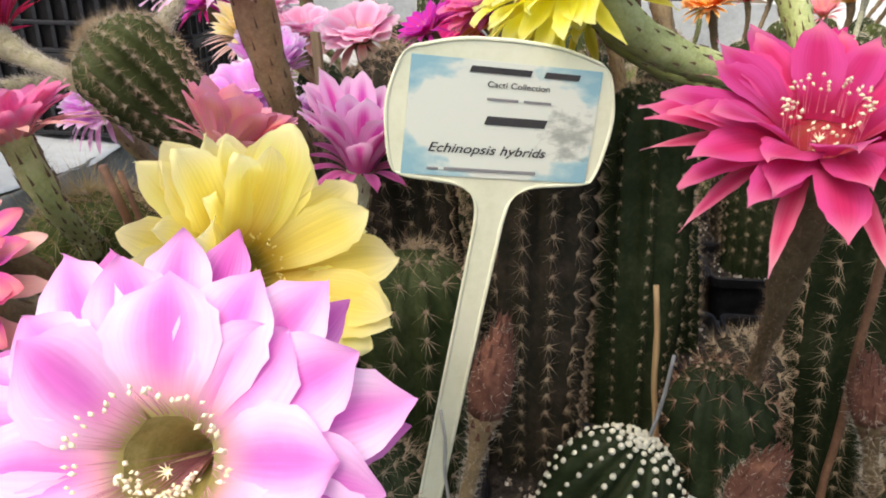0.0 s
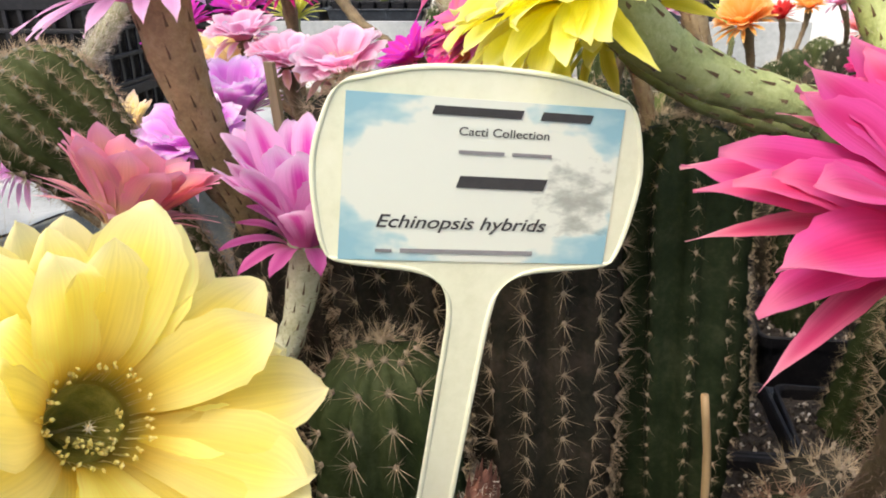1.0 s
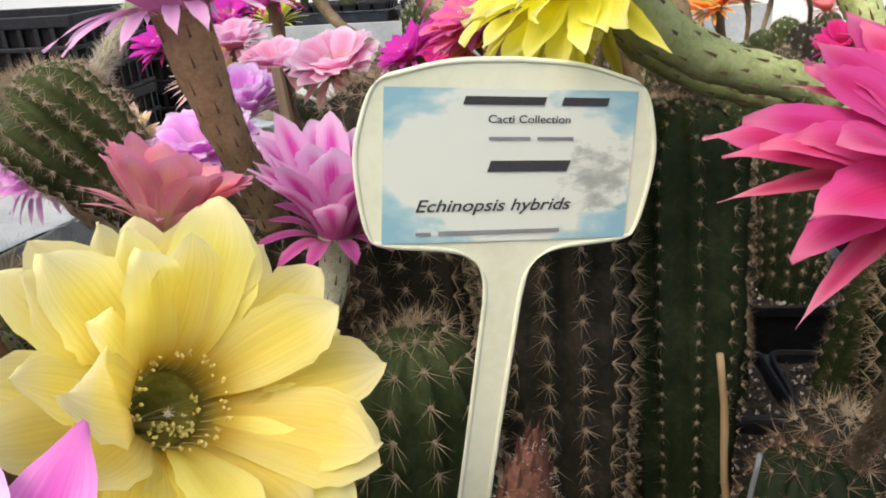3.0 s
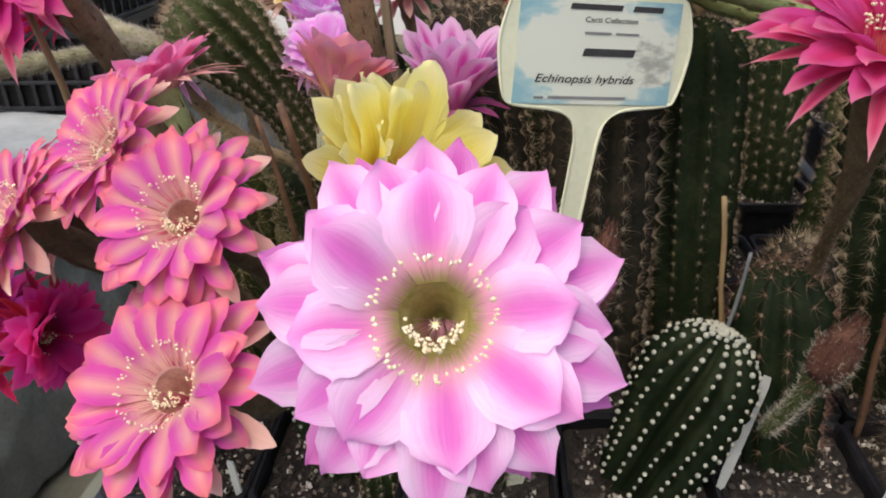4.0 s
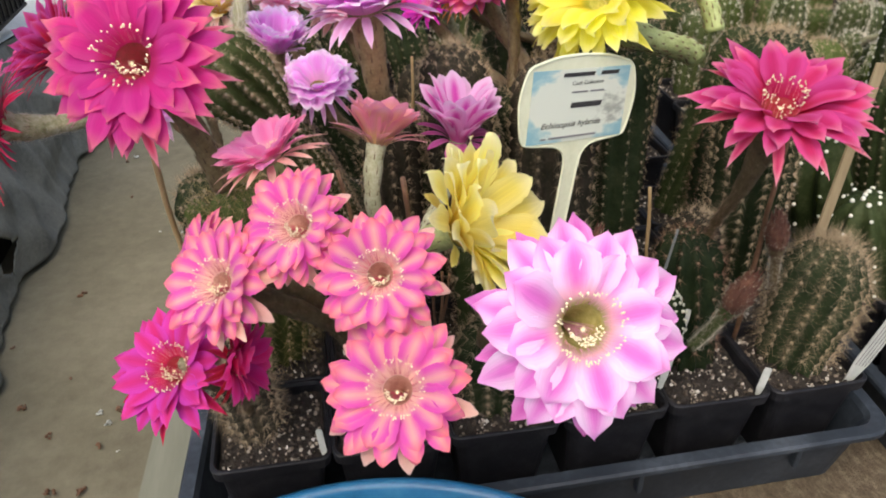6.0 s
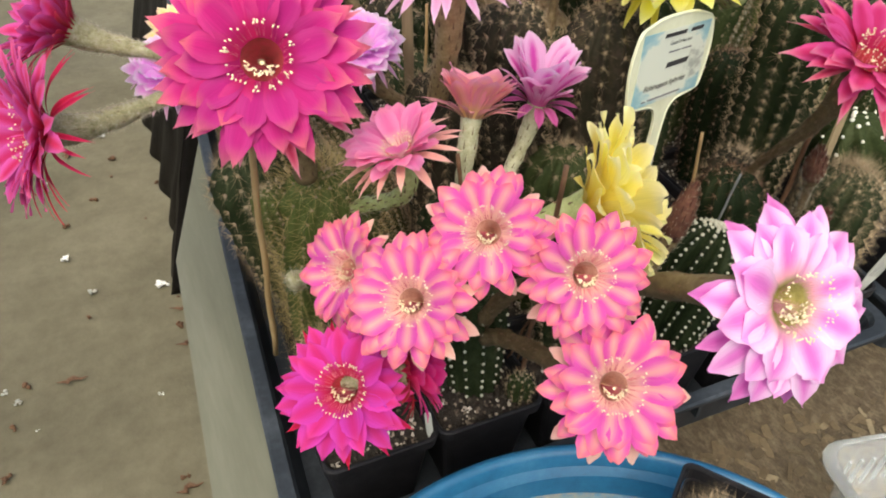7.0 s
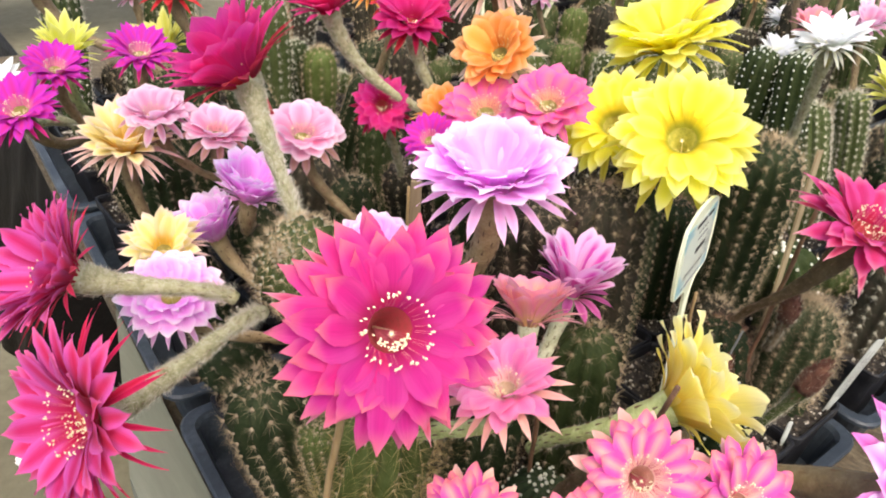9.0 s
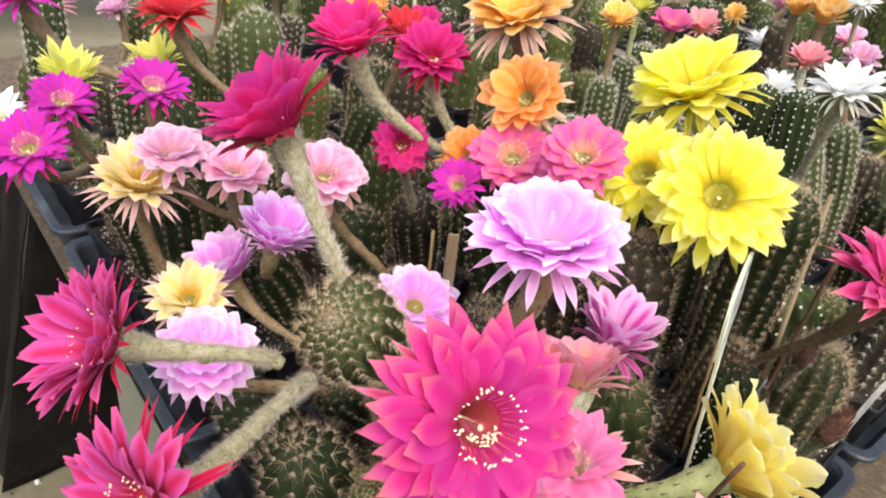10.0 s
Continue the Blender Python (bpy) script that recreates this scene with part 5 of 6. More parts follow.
flower(p, (0.078, 0.36, 0.298), (0.1, -0.2, 0.97), 0.042, "lilac", (0.12, 0.45, 0.2), "small closing lilac flower", openness=0.5, thick=0.3, hairy=0.3)
behind(2, 3, 0.0, (0.1461, 0.3947, 0.3230), (-0.10, -0.30, 0.95), 0.0388, "rosepink", "soft pink flower with a clear stamen ring")
behind(0, 1, 0.43, (0.0567, 0.5377, 0.3672), (0.0, -0.35, 0.94), 0.0336, "violet", "violet-magenta flower")
behind(0, 2, 0.43, (-0.0079, 0.5871, 0.3457), (0.0, -0.40, 0.92), 0.0313, "violet", "violet-magenta flower at the tray edge")
p = behind(0, 3, 0.43, (-0.055, 0.54, 0.330), (-0.3, -0.4, 0.86), 0.038, "violet", "crimson-violet flower overhanging the tray")
flower(p, (0.02, 0.66, 0.335), (0.1, -0.2, 0.97), 0.034, "limeyellow", (0.05, 0.72, 0.22), "greenish-yellow flower", openness=0.8, hairy=0.2, joined=True)
flower(p, (-0.05, 0.66, 0.31), (0.0, -0.3, 0.95), 0.032, "white", (0.03, 0.73, 0.22), "cream flower", hairy=0.2, joined=True)
behind(3, 0, 0.43, (0.2332, 0.3980, 0.3308), (-0.50, -0.65, 0.57), 0.0302, "crimson", "deep crimson flower facing the aisle", body=M_BROWNISH)
p = behind(3, 3, 0.0, (0.2837, 0.4248, 0.4041), (-0.25, -0.30, 0.92), 0.0385, "crimson", "deep crimson cup-shaped flower")
flower(p, (0.185, 0.42, 0.43), (-0.3, 0.0, 0.95), 0.042, "crimson", (0.29, 0.35, 0.30), "deep crimson flower on a long tube", openness=0.7, thick=0.4, hairy=0.8, joined=True)
p = behind(4, 3, 0.0, (0.2894, 0.3089, 0.4035), (-0.75, -0.16, 0.64), 0.0397, "orange", "orange flower with pale outer sepals")
flower(p, (0.3527, 0.3877, 0.4503), (-0.35, 0.0, 0.93), 0.0533, "apricot", (0.40, 0.35, 0.30), "large apricot-orange flower", hairy=0.3)
flower(p, (0.255, 0.33, 0.345), (-0.5, -0.3, 0.8), 0.028, "orange", (0.39, 0.33, 0.27), "small orange flower", hairy=0.3, joined=True)
p = behind(3, 2, 0.0, (0.2615, 0.2135, 0.3968), (-0.40, -0.20, 0.9), 0.0365, "fuchsia_salmon", "fuchsia flower with a salmon centre", rr=0.022)
flower(p, (0.262, 0.285, 0.365), (-0.40, -0.20, 0.9), 0.040, "fuchsia_salmon", (0.315, 0.235, 0.27), "fuchsia flower with a salmon centre", hairy=0.3)
flower(p, (0.215, 0.30, 0.34), (-0.5, -0.2, 0.8), 0.026, "violet", (0.31, 0.24, 0.25), "small violet flower", hairy=0.3, joined=True)
p = cactus(at_pot(0, 2, 0.014, -0.03, tx=0.61), (0.628, 0.184, 0.285), 0.019, 11, M_GREEN, "short", "slim ribbed cactus with a white flower")
flower(p, (0.5668, 0.1526, 0.4253), (-0.16, 0.1, 0.97), 0.0372, "white", (0.628, 0.185, 0.275), "large pure white flower with narrow sepals", hairy=0.3, thick=0.7, straight=True)
behind(2, 1, 0.0, (0.70, 0.12, 0.36), (-0.2, 0.0, 0.97), 0.040, "limeyellow", "greenish-yellow flower", tx=0.61)
behind(1, 2, 0.43, (0.02, 0.79, 0.39), (-0.2, -0.1, 0.95), 0.048, "violet", "purple-red flower", joined=True)
behind(2, 2, 0.43, (0.165, 0.74, 0.37), (-0.1, -0.2, 0.95), 0.045, "red", "scarlet flower", joined=True)
behind(3, 2, 0.43, (0.36, 0.56, 0.38), (-0.1, -0.2, 0.95), 0.035, "red", "scarlet flower behind the oranges", joined=True)
behind(1, 1, 0.43, (0.7844, 0.5756, 0.3493), (-0.25, -0.15, 0.95), 0.0330, "apricot", "peach flower on a green tube", tx=0.61, joined=True, openness=0.7, body=M_MID, sp="pale", h=0.259, rr=0.022)
behind(3, 2, 0.43, (0.9299, 0.6417, 0.3382), (-0.25, -0.15, 0.95), 0.0310, "limeyellow", "pale yellow flower among distant cacti", tx=0.61, joined=True, openness=0.8, body=M_MID, sp="pale", h=0.248, rr=0.022)
behind(2, 1, 0.43, (0.8585, 0.5285, 0.3472), (-0.25, -0.15, 0.95), 0.0378, "fuchsia_salmon", "rose-red flowers half closed on a pale stem", tx=0.61, joined=True, openness=0.6, body=M_MID, sp="pale", h=0.257, rr=0.022)
behind(3, 0, 0.43, (0.9117, 0.5094, 0.3450), (-0.25, -0.15, 0.95), 0.0311, "coral", "peach-pink flower", tx=0.61, joined=True, openness=0.8, body=M_MID, sp="pale", h=0.255, rr=0.022)
behind(3, 3, 0, (0.9444, 0.3878, 0.4041), (-0.25, -0.15, 0.95), 0.0302, "apricot", "closing orange flower on a brown tube", tx=0.61, joined=True, openness=0.5, body=M_MID, sp="pale", h=0.314, rr=0.022)
behind(2, 3, 0, (0.9373, 0.3423, 0.4061), (-0.25, -0.15, 0.95), 0.0352, "apricot", "closing orange flower on a brown tube", tx=0.61, joined=True, openness=0.5, body=M_MID, sp="pale", h=0.316, rr=0.022)
behind(2, 2, 0, (0.8921, 0.3258, 0.3528), (-0.25, -0.15, 0.95), 0.0288, "coral", "salmon flower", tx=0.61, joined=True, openness=0.8, body=M_MID, sp="pale", h=0.263, rr=0.022)
behind(3, 2, 0, (0.9183, 0.2674, 0.3724), (-0.25, -0.15, 0.95), 0.0306, "rosepink", "soft pink flower", tx=0.61, joined=True, openness=0.8, body=M_MID, sp="pale", h=0.282, rr=0.022)
behind(1, 0, 0.43, (0.7869, 0.3104, 0.3370), (-0.25, -0.15, 0.95), 0.0281, "white", "blush white flower", tx=0.61, joined=True, openness=0.8, body=M_MID, sp="pale", h=0.247, rr=0.022)


# ---------- further columns and star-dotted cacti to the side ----------
cactus(at_pot(0, 2, -0.02, 0.0, tx=0.61), (0.628, 0.235, 0.205), 0.042, 9, M_GREEN, "star", "round green cactus with widely spaced white wool dots", step=0.024, depth=0.3)
cactus(at_pot(0, 1, -0.025, 0.0, tx=0.61), (0.604, 0.140, 0.190), 0.042, 9, M_GREEN, "star", "round green cactus with chains of white wool dots", step=0.022, depth=0.3)
cactus(at_pot(5, 3), (0.560, 0.310, 0.30), 0.030, 12, M_GREEN, "tan", "tall green column cactus with pale spine clusters", rings=32)
cactus(at_pot(0, 3, tx=0.61), (0.650, 0.320, 0.28), 0.032, 13, M_BRIGHT, "tan", "green column cactus with tan spines", rings=32)
for cj, ctop in ((2, (0.730, 0.254, 0.362)), (3, (0.722, 0.292, 0.356))):
    cactus(at_pot(1, cj, -0.01, 0.0, tx=0.61), ctop, 0.023, 11, M_GREEN, "whitedots", "tall green column cactus with rows of white dots", rings=30, step=0.010)
# shade between the crowded columns is put into this near-black body colour
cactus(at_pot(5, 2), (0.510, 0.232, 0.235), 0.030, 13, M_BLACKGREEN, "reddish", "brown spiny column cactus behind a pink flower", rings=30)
soil(4, 2)


# ---------- buds ----------
def bud(plant, root, tip, r, label, stemm=M_TUBE_B, wool=0.5):
    """A hairy stem that swells into a pointed bud of overlapping scales."""
    B, T = Vector(root), Vector(tip)
    ln = (T - B).length
    mid = B.lerp(T, 0.5) + Vector((0, -0.004, -0.006))
    path = bez(B, B.lerp(mid, 0.8), mid.lerp(T, 0.5), T, 20)
    radii = []
    for i in range(20):
        s = i / 19
        swell = 0.40 + 0.60 * math.sin(math.pi / 2 * min(1.0, max(0.0, (s - 0.35) / 0.36))) ** 2
        radii.append(max(0.0004, r * swell * (1 - max(0, (s - 0.70) / 0.30) ** 1.7)))
    vs, fs = loops_mesh(sweep(path[:12], radii[:12], 12), True, False)
    st = add("bud", vs, fs, stemm, plant, label)
    vs, fs = loops_mesh(sweep(path[11:], radii[11:], 12))
    add("bud_tip", vs, fs, M_BUD, st, "pointed reddish-brown bud tip")
    rnd = random.Random(int(ln * 1e5))
    hr, sc = [], []
    for i in range(1, 19):
        d = (path[i + 1] - path[i - 1]).normalized()
        u, v, w = frame_of(d)
        for j in range(int(34 + 50 * wool * (1 - i / 19))):
            a = rnd.uniform(0, 6.28)
            o = u * math.cos(a) + v * math.sin(a)
            hr.append((path[i] + o * radii[i] * 0.95 + d * rnd.uniform(-0.003, 0.003), (o * 0.8 + d * rnd.uniform(-0.1, 1.2) + u * rnd.uniform(-0.5, 0.5)).normalized(), rnd.uniform(0.002, 0.006 if i < 15 else 0.003), 0.00010))
        for j in range(6):
            a = 2 * math.pi * (j + 0.5 * (i % 2)) / 6
            o = u * math.cos(a) + v * math.sin(a)
            if i > 8:
                sc.append((path[i] + o * radii[i] * 0.96, (d + o * (0.02 if i > 13 else 0.12)).normalized(), 0.008, 0.0012))
    vs, fs = needles(hr)
    add("fuzz", vs, fs, M_HAIR, st, smooth=False)["kind"] = "stuff"
    vs, fs = needles(sc)
    add("scale_cover", vs, fs, M_BUD, st, smooth=False)["kind"] = "stuff"


bud(low, (0.272, 0.036, 0.135), (0.2890, 0.021, 0.263), 0.0095, "hairy upright flower bud")
bud(ball, (0.376, 0.018, 0.143), (0.395, -0.011, 0.232), 0.0098, "slanting hairy flower bud with a woolly base", M_MID, 1.6)
bud(p5, (0.476, 0.070, 0.15), (0.447, 0.052, 0.240), 0.0092, "dark flower bud beside a cane", M_TUBE_D)


vs, fs = loops_mesh(sweep([Vector((0.020, 0.098, 0.190)) + Vector((-0.004, -0.012, 0.014)) * q for q in (0, 0.6, 1.2, 1.7, 2.0)], [0.0055, 0.0065, 0.0072, 0.0060, 0.0015], 10))
add("dried_stub", vs, fs, M_TUBE_H, pale, "grey withered flower stub")
stub_hair = random.Random(3)
vs, fs = needles([(Vector((0.020, 0.098, 0.190)) + Vector((-0.004, -0.012, 0.014)) * stub_hair.uniform(0, 2), Vector((stub_hair.uniform(-1, 1), stub_hair.uniform(-1, 1), stub_hair.uniform(-1, 1))).normalized(), 0.011, 0.00012) for q in range(260)])
add("fuzz", vs, fs, M_HAIR, pale, smooth=False)["kind"] = "stuff"


# ---------- the large name label ----------
def smooth_outline(ctrl, k=6):
    out = []
    n = len(ctrl)
    for i in range(n - 1):
        p0, p1, p2, p3 = [Vector(ctrl[max(0, min(n - 1, i + q))]) for q in (-1, 0, 1, 2)]
        for s in range(k):
            t = s / k
            out.append(0.5 * (2 * p1 + (p2 - p0) * t + (2 * p0 - 5 * p1 + 4 * p2 - p3) * t * t + (3 * p1 - p0 - 3 * p2 + p3) * t ** 3))
    return out + [Vector(ctrl[-1])]


SX = Vector((0.0795, 0.0290, -0.0100)).normalized()
SU = Vector((0.0045, 0.0060, 0.0490))
SU = (SU - SX * SU.dot(SX)).normalized()
SN = SX.cross(SU)
S = Vector((0.2825, 0.0690, 0.3310)) + SU * 0.001
SM = Matrix(((SX.x, SU.x, SN.x, S.x), (SX.y, SU.y, SN.y, S.y), (SX.z, SU.z, SN.z, S.z), (0, 0, 0, 1))) @ Matrix.Diagonal((1.0, 0.945, 1, 1))
STEM = -0.275
right = smooth_outline([(0.0, 0.0357), (0.020, 0.0346), (0.036, 0.0308), (0.0440, 0.0270), (0.0485, 0.0140), (0.0500, 0.002), (0.0484, -0.013), (0.0452, -0.0255), (0.0405, -0.0288), (0.020, -0.0312), (0.0115, -0.0345), (0.0066, -0.0405), (0.0052, -0.050)])
right += [Vector((0.0047, -0.10)), Vector((0.0044, -0.18)), Vector((0.0040, STEM + 0.012)), Vector((0.0012, STEM))]
outline = right + [Vector((-v.x, v.y)) for v in reversed(right[1:])]
outline = [Vector((v.x + 0.075 * min(0.0, v.y + 0.045), v.y)) for v in outline]
sign = thing("plant_label", tuple(SM @ Vector((0, STEM, 0))), "cream T-shaped plastic plant label with a printed insert", "label")


def plate(shrink, z):
    out = []
    n = len(outline)
    for i in range(n):
        t = (outline[(i + 1) % n] - outline[i - 1]).normalized()
        out.append(SM @ Vector((outline[i].x - t.y * -shrink * -1, outline[i].y + t.x * -shrink, z)))
    return out


vs, fs = loops_mesh([plate(0.0007, -0.0012), plate(0.0, -0.0007), plate(0.0, 0.0007), plate(0.0007, 0.0013), plate(0.0014, 0.0013), plate(0.0019, 0.0007)])
add("plate", vs, fs, M_LABEL, sign, smooth=False)
PW, PH = 0.0425, 0.0262
vs = [SM @ Vector((sx * PW, sy * PH - 0.001, 0.0013 + dz)) for dz in (0.0, -0.0004) for sx, sy in ((-1, -1), (1, -1), (1, 1), (-1, 1))]
paper = add("paper_insert", vs, [(0, 1, 2, 3), (0, 4, 5, 1), (1, 5, 6, 2), (2, 6, 7, 3), (3, 7, 4, 0)], M_PAPER, sign, "white printed insert with pale blue corners", uvs=[(0, 0), (1, 0), (1, 1), (0, 1)] * 2, smooth=False)


def words(txt, x0, x1, y, height, shear=0.0):
    """Set words between two places along a line of the insert."""
    cu = bpy.data.curves.new("text", "FONT")
    cu.body, cu.size, cu.shear, cu.offset = txt, 1.0, shear, 0.010
    tmp = bpy.data.objects.new("text", cu)
    scene.collection.objects.link(tmp)
    bpy.context.view_layer.update()
    me = bpy.data.meshes.new_from_object(tmp.evaluated_get(bpy.context.evaluated_depsgraph_get()))
    bpy.data.objects.remove(tmp)
    xs = [v.co.x for v in me.vertices]
    k = (x1 - x0) / (max(xs) - min(xs))
    lo = min(xs)
    for v in me.vertices:
        v.co = SM @ Vector((x0 + (v.co.x - lo) * k, y + v.co.y * height / 0.7, 0.00165))
    me.materials.clear()
    me.materials.append(M_INK)
    link("lettering", me, paper, "dark printed lettering")


def bar(x0, x1, y, h, mat, slant=0.0):
    vs = [SM @ Vector((x0, y, 0.0017)), SM @ Vector((x1, y, 0.0017)), SM @ Vector((x1 + slant * h, y + h, 0.0017)), SM @ Vector((x0 + slant * h, y + h, 0.0017))]
    vs += [v - SN * 0.0002 for v in vs]
    add("text_bar", vs, [(0, 1, 2, 3), (0, 4, 5, 1), (1, 5, 6, 2), (2, 6, 7, 3), (3, 7, 4, 0)], mat, paper, smooth=False)


bar(-0.0175, 0.0095, 0.0200, 0.0027, M_INK, 0.3)
bar(0.0155, 0.0315, 0.0200, 0.0027, M_INK, 0.3)
words("Cacti Collection", -0.0090, 0.0190, 0.0140, 0.0026)
bar(-0.0085, 0.0055, 0.0082, 0.0011, M_PALEINK)
bar(0.0080, 0.0205, 0.0082, 0.0011, M_PALEINK)
bar(-0.0085, 0.0190, -0.0026, 0.0038, M_INK, 0.3)
words("Echinopsis hybrids", -0.0318, 0.0215, -0.0162, 0.0042, 0.28)
bar(-0.0315, -0.0265, -0.0245, 0.0011, M_PALEINK)
bar(-0.0240, 0.0180, -0.0245, 0.0014, M_PALEINK)


# ---------- canes, laths and small tags ----------
def cane(a, b, r, mat, label, name="bamboo_cane"):
    A, B = Vector(a), Vector(b)
    k = 14
    path = [A.lerp(B, i / (k - 1)) + Vector((0.0006 * math.sin(i * 1.3), 0.0006 * math.cos(i * 1.7), 0)) for i in range(k)]
    vs, fs = loops_mesh(sweep(path, [r * (1.12 if i % 4 == 2 else 1.0) * (1 - 0.15 * i / k) for i in range(k)], 8))
    return tagged(add(name, vs, fs, mat), label, "stick", "canes in the pots")


def lath(a, b, w, label, across=(1, 0, 0)):
    A, B = Vector(a), Vector(b)
    d = (B - A).normalized()
    x = Vector(across)
    x = (x - d * x.dot(d)).normalized()
    y = d.cross(x)
    lo = []
    for i in range(8):
        p = A.lerp(B, i / 7)
        ww = w * (1 + 0.04 * math.sin(i * 2.3))
        lo.append([p + x * ww + y * 0.0011, p - x * ww + y * 0.0011, p - x * ww - y * 0.0011, p + x * ww - y * 0.0011])
    vs, fs = loops_mesh(lo)
    return tagged(add("wooden_lath", vs, fs, M_LATH, smooth=False), label, "stick", "laths in the pots")


cane((0.380, 0.098, 0.085), (0.363, 0.100, 0.243), 0.0017, M_BAMBOO, "slim bamboo cane standing in a pot")
cane((0.458, 0.078, 0.085), (0.446, 0.062, 0.320), 0.0022, M_TWIG, "bamboo cane propping a pink flower")
cane((0.176, 0.034, 0.085), (0.1495, -0.016, 0.331), 0.0019, M_TWIG, "thin brown twig leaning past a yellow flower", "twig")
cane((0.150, 0.066, 0.085), (0.116, 0.050, 0.306), 0.0017, M_TWIG, "short dark twig among pink flowers", "twig")
cane((0.002, 0.135, 0.085), (-0.003, 0.074, 0.355), 0.0023, M_BAMBOO, "bamboo cane supporting a large pink flower")
cane((0.352, 0.060, 0.085), (0.366, 0.052, 0.232), 0.0011, M_GREY, "grey wire stake behind a dotted cactus", "wire_stake")
cane((0.268, 0.05, 0.085), (0.262, 0.04, 0.200), 0.0009, M_TAG, "thin pale stake beside the name label", "wire_stake")
cane((0.20, 0.30, 0.085), (0.205, 0.31, 0.29), 0.0016, M_BAMBOO, "thin cane among the back pots")
cane((0.44, 0.16, 0.085), (0.47, 0.145, 0.20), 0.0016, M_TWIG, "dry twig lodged between pots", "twig")
for q, (tx0, ty0, tz0) in enumerate(((0.168, 0.012, 0.262), (0.176, 0.004, 0.250), (0.182, 0.010, 0.244))):
    cane((0.186 - 0.004 * q, 0.046 + 0.006 * q, 0.088), (tx0, ty0, tz0), 0.0011, M_TWIG, "dry curled twig beside a yellow flower", "twig")
lath((0.524, 0.096, 0.085), (0.558, 0.122, 0.325), 0.0046, "flat pale wooden lath standing in a pot")
lath((0.170, 0.245, 0.085), (0.154, 0.234, 0.342), 0.0042, "flat wooden lath between flowering cacti", (0.8, -0.6, 0))


def small_tag(base, up, w, h, bars, label):
    B, U = Vector(base), Vector(up).normalized()
    X = Vector((0.93, -0.3, 0.0))
    X = (X - U * X.dot(U)).normalized()
    N = X.cross(U)
    t = thing("plant_tag", base, label, "plant tag", "small plant tags")
    pr = [(-0.25 * w, 0), (0.25 * w, 0), (0.5 * w, 0.25 * h), (0.5 * w, 0.93 * h), (0.36 * w, h), (-0.36 * w, h), (-0.5 * w, 0.93 * h), (-0.5 * w, 0.25 * h)]
    vs, fs = loops_mesh([[B + X * a + U * b + N * z for a, b in pr] for z in (-0.0005, 0.0005)])
    add("strip", vs, fs, M_TAG, t, smooth=False)
    for i in range(bars):
        x0 = w * (-0.32 + 0.62 * i / max(1, bars - 1))
        vs = [B + X * (x0 + dx) + U * dy + N * 0.0008 for dx, dy in ((0, 0.22 * h), (0.05 * w, 0.22 * h), (0.05 * w, (0.86 - 0.1 * (i % 2)) * h), (0, (0.86 - 0.1 * (i % 2)) * h))]
        vs += [v - N * 0.0002 for v in vs]
        add("text_bar", vs, [(0, 1, 2, 3), (0, 4, 5, 1), (1, 5, 6, 2), (2, 6, 7, 3), (3, 7, 4, 0)], M_PALEINK, t, smooth=False)


small_tag((0.527, 0.012, 0.086), (0.16, -0.14, 1.0), 0.0125, 0.098, 4, "white plastic tag with grey handwriting lines")
small_tag((0.444, 0.012, 0.086), (0.16, 0.05, 1.0), 0.006, 0.028, 0, "short blank white tag in a pot corner")
small_tag((0.3600, 0.0248, 0.0860), (0.2627, 0.1747, 0.9489), 0.0055, 0.0817, 0, "blank white tag leaning behind a dotted cactus")
small_tag((0.088, 0.010, 0.086), (-0.1, 0.05, 1.0), 0.005, 0.030, 0, "blank white tag between two pots")

# ---------- blue tub in front of the tray ----------
TC = (0.098, -0.254)
tub = thing("plastic_tub", (TC[0], TC[1], -0.0185), "shallow round blue plastic tub with silted inside", "tub")
prof = [(0.175, -0.0182), (0.184, 0.0), (0.200, 0.108), (0.209, 0.110), (0.2125, 0.1145), (0.2115, 0.119), (0.207, 0.1205), (0.2035, 0.117), (0.200, 0.104), (0.196, 0.085)]
vs, fs = loops_mesh([ring(TC[0], TC[1], r, z, 96, 0.0006) for r, z in prof], True, False)
add("wall", vs, fs, M_TUB, tub)


def silt_fn(u, v):
    a, r = 2 * math.pi * u, 0.1995 * v
    x, y = TC[0] + r * math.cos(a), TC[1] + r * math.sin(a)
    return (x, y, 0.076 + 0.010 * v ** 10 + 0.003 * noise.noise((x * 18, y * 18, 2)))


sheet("floor_silt", silt_fn, 72, 18, M_SILT, tub, "blue base stained with sandy silt")


def loose_pot(x, y, turn, planted):
    p = pot_body(pose(x, y, 0.079, 0, 0, turn) @ Matrix.Diagonal((0.72, 0.72, 0.9, 1)))
    tagged(p, "small square black pot standing in the blue tub", "pot", "small pots in the tub")
    g = link("potting_grit", POTS[2], m=pose(x, y, 0.062, 0, 0, turn) @ Matrix.Diagonal((0.72, 0.72, 0.9, 1)))
    tagged(g, "dark soil in a small pot in the tub", "soil", "potting grit", "stuff")
    if planted:
        cactus((x - 0.004, y + 0.002, 0.133), (x - 0.004, y, 0.163), 0.019, 13, M_MID, "tangle", "small wilted cactus with pale tangled spines in a pot", step=0.005, rings=12)


loose_pot(0.200, -0.158, 37, True)
loose_pot(0.080, -0.150, 25, False)
cactus((0.150, -0.165, 0.079), (0.146, -0.160, 0.105), 0.007, 8, M_BRIGHT, "short", "tiny green cactus offset lying in the tub", step=0.006, rings=10)


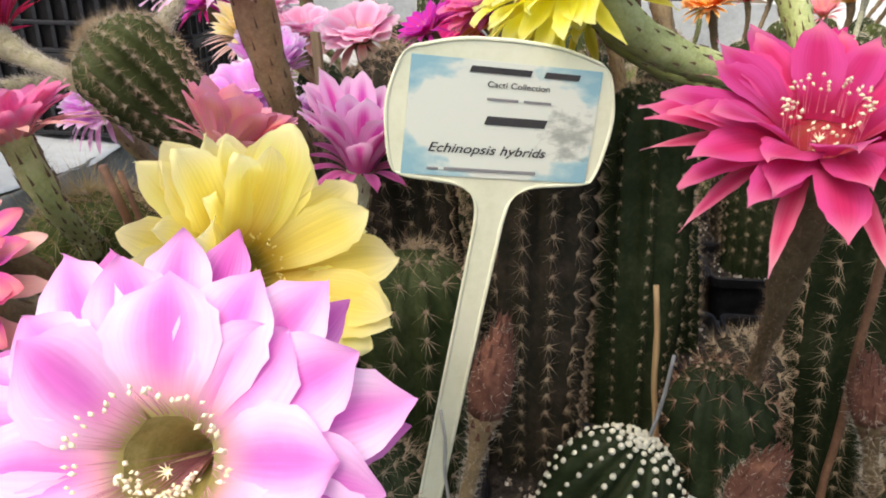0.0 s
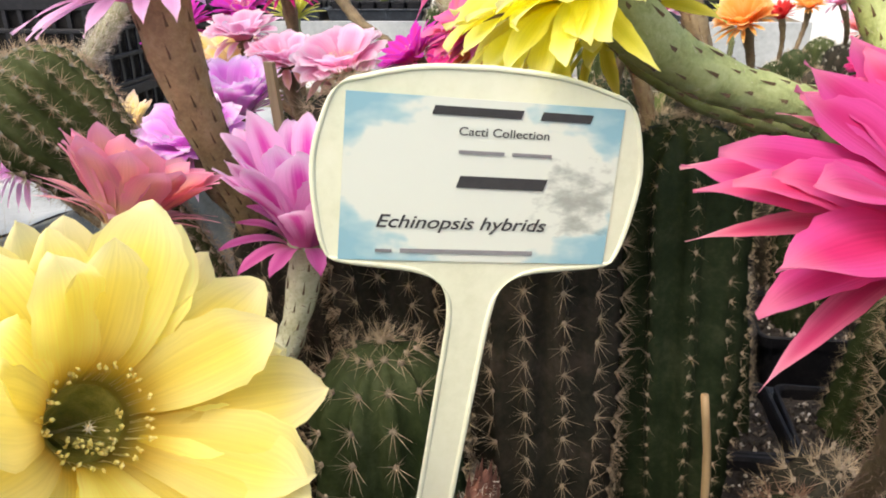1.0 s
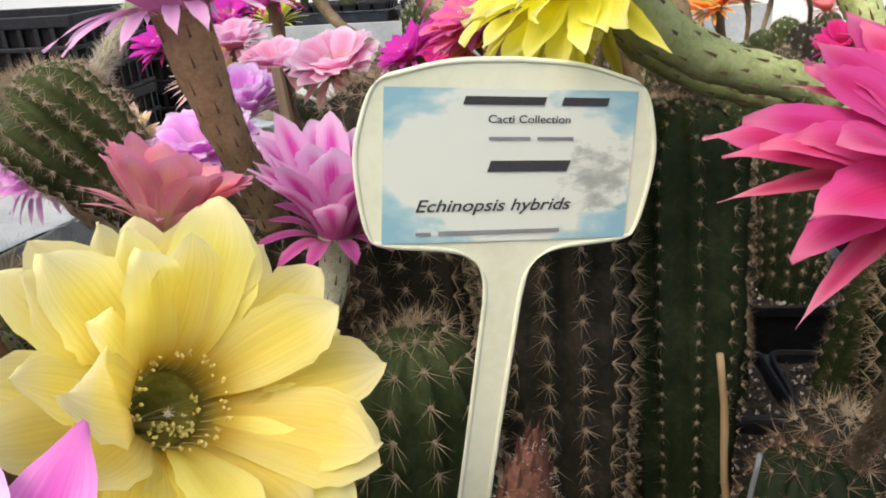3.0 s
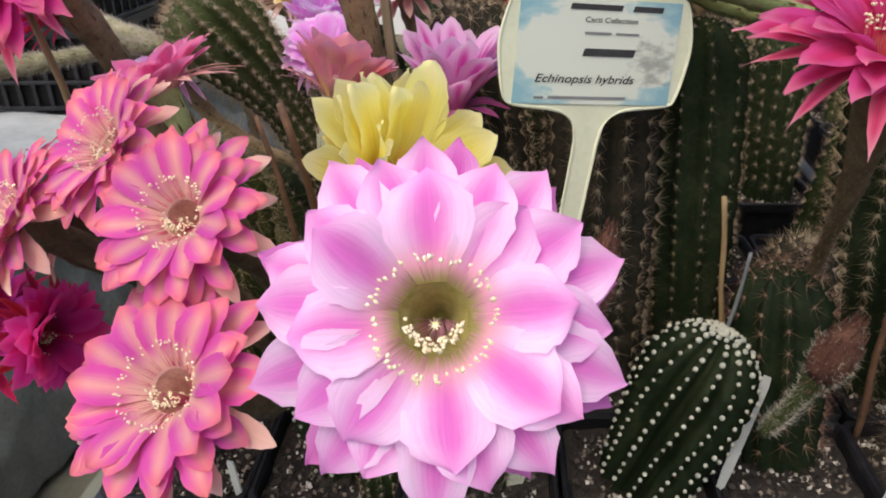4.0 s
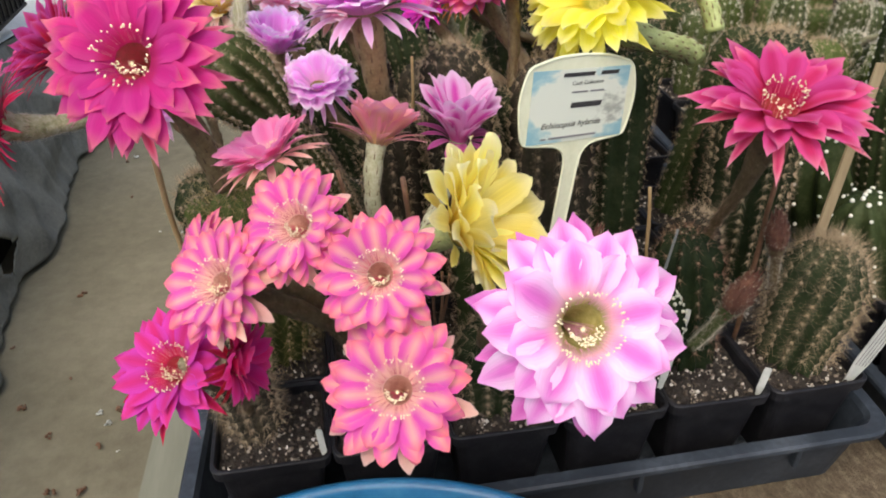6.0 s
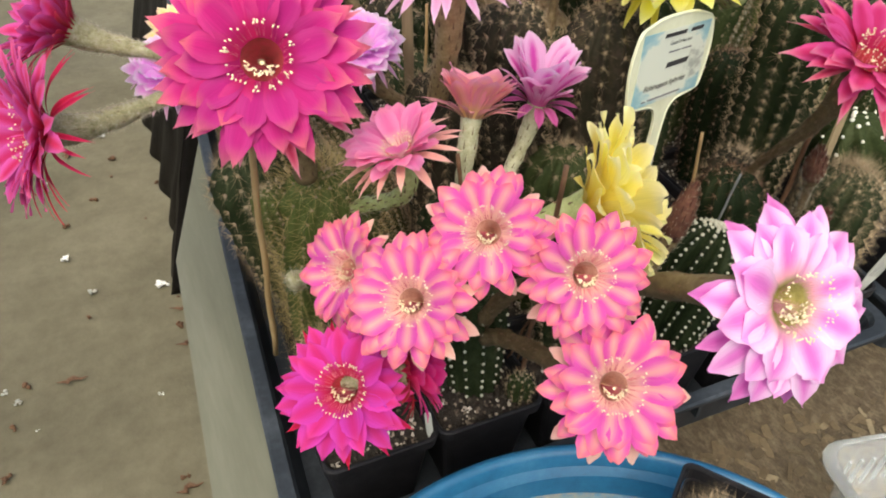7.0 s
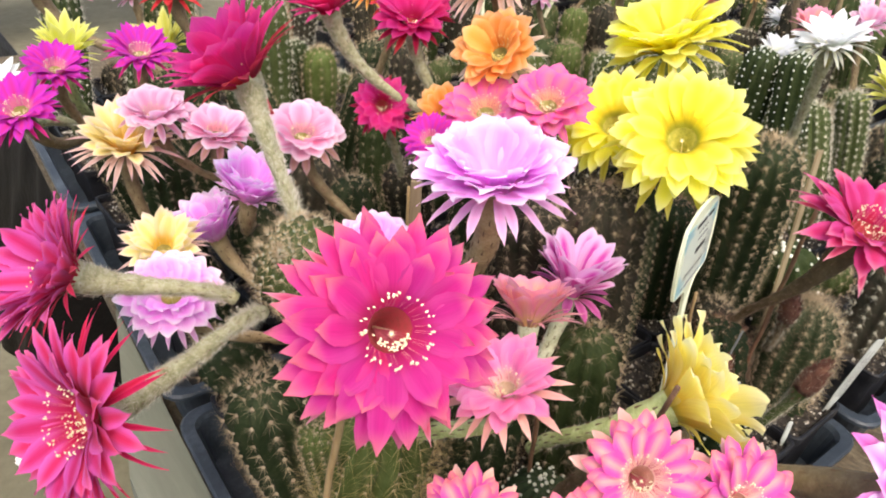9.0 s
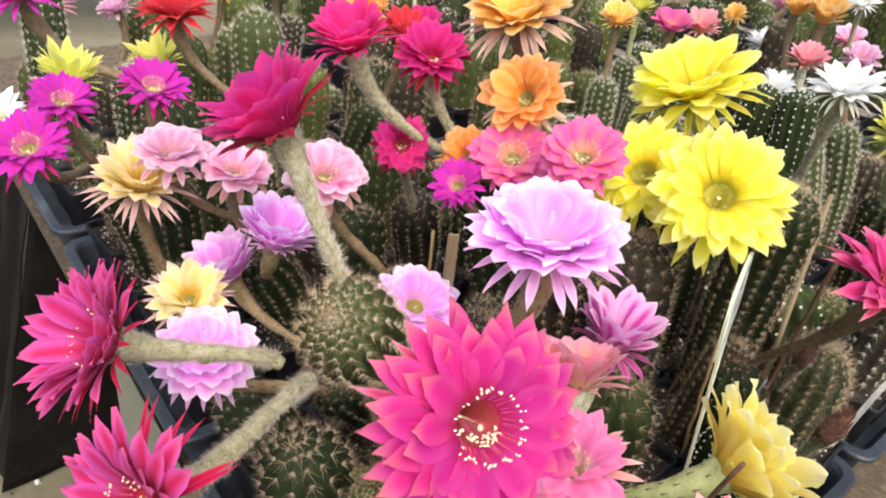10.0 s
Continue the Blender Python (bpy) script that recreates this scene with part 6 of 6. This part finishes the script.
# ---------- clear plastic food boxes on the bench ----------
def clear_box(cx, cy, hx, hy, h, z, turn, label):
    t = thing("clear_box", (cx, cy, z), label, "plastic box", "clear boxes")
    m = pose(cx, cy, z, 0, 0, turn)
    lo = [rrect(0, 0, hx - 0.012, hy - 0.012, 0.018, 0.0), rrect(0, 0, hx - 0.006, hy - 0.006, 0.022, h - 0.004), rrect(0, 0, hx + 0.006, hy + 0.006, 0.026, h - 0.002), rrect(0, 0, hx + 0.006, hy + 0.006, 0.026, h),
          rrect(0, 0, hx - 0.007, hy - 0.007, 0.021, h - 0.002), rrect(0, 0, hx - 0.0135, hy - 0.0135, 0.017, 0.0015)]
    vs, fs = loops_mesh([[m @ Vector(v) for v in l] for l in lo])
    add("shell", vs, fs, M_CLEAR, t).visible_shadow = False
    for q in range(2):
        for i in range(9):
            wy = (-hy + 0.0085) if q == 0 else (hy - 0.0085)
            vs, fs = loops_mesh([[m @ Vector((-hx * 0.62 + 1.24 * hx * i / 8 + dx, wy + dy, zz)) for dx, dy in ((-0.0010, -0.0016), (0.0010, -0.0016), (0.0010, 0.0014), (-0.0010, 0.0014))] for zz in (0.004, h * 0.75)])
            add("rib", vs, fs, M_RIB, t, smooth=False).visible_shadow = False


clear_box(0.465, -0.165, 0.075, 0.062, 0.050, -0.0175, -12, "clear plastic food box lying open on the bench")
clear_box(0.425, -0.275, 0.075, 0.062, 0.046, -0.0175, -20, "clear plastic lid with ribbed sides on the bench")

# ---------- the rest of the trays ----------
rf = random.Random(11)
BODIES = [M_MID, M_GREEN, M_BROWNISH, M_MID, M_BRIGHT]
DARK_BODIES = [M_GREEN, M_DARKGREEN, M_BROWNISH, M_GREEN, M_MID]
LABELS = ["ribbed green cactus in a black pot", "dark spiny cactus in a black pot", "brown corky cactus in a black pot", "round green cactus in a black pot", "fresh green cactus in a black pot"]
FAR = ["rosepink", "orange", "apricot", "red", "white", "rosepink", "crimson", "limeyellow", "coral", "apricot"]
WORD = {"rosepink": "soft pink flower", "orange": "orange flower", "apricot": "apricot flower", "red": "scarlet flower", "white": "white flower", "crimson": "crimson flower", "limeyellow": "greenish-yellow flower", "coral": "coral flower"}
for tx, ty in TRAYS + FAR_TRAYS:
    for i in range(6):
        for j in range(4):
            if (tx, ty, i, j) in FILLED:
                continue
            s = soil(i, j, tx, ty)
            if (ty > 4 and rf.random() < 0.5) or (tx > 1.0 and (i > 3 or ty > 0.8) and rf.random() < 0.35):
                continue
            h = rf.uniform(0.10, 0.24) if rf.random() < 0.6 else rf.uniform(0.03, 0.09)
            if tx < 0.5 and ty < 0.1:
                h = min(h, 0.14)
            if 0.5 < tx < 1.0:
                h = min(h, 0.13)
            k = rf.randrange(5)
            top = (s.x + rf.uniform(-0.012, 0.012), s.y + rf.uniform(-0.012, 0.012), s.z + h)
            pl = cactus(tuple(s), top, rf.uniform(0.024, 0.037), rf.choice((10, 12, 13, 15)), (BODIES if tx > 0.5 or ty > 0.8 else DARK_BODIES)[k], rf.choice(("pale", "tan", "pale", "gold") if tx > 0.5 or ty > 0.8 else ("tan", "gold", "tan", "brown", "brown")), LABELS[k], rings=16, step=0.014 if (tx, ty) in NEAR_TRAYS else 0.024, spin=rf.random())
            if rf.random() < (0.7 if tx > 1.0 or ty > 0.8 else 0.0) and h > 0.07:
                kn = rf.choice(FAR)
                c = (top[0] + rf.uniform(-0.04, 0.03), top[1] + rf.uniform(-0.05, 0.02), min(0.40, top[2] + rf.uniform(0.07, 0.12)))
                flower(pl, c, (rf.uniform(-0.6, 0.2), rf.uniform(-0.5, 0.2), 0.9), rf.uniform(0.028, 0.042), kn, (top[0], top[1], top[2] - 0.008), WORD[kn], joined=True, openness=rf.uniform(0.75, 1.0), hairy=0.25, thick=0.6)
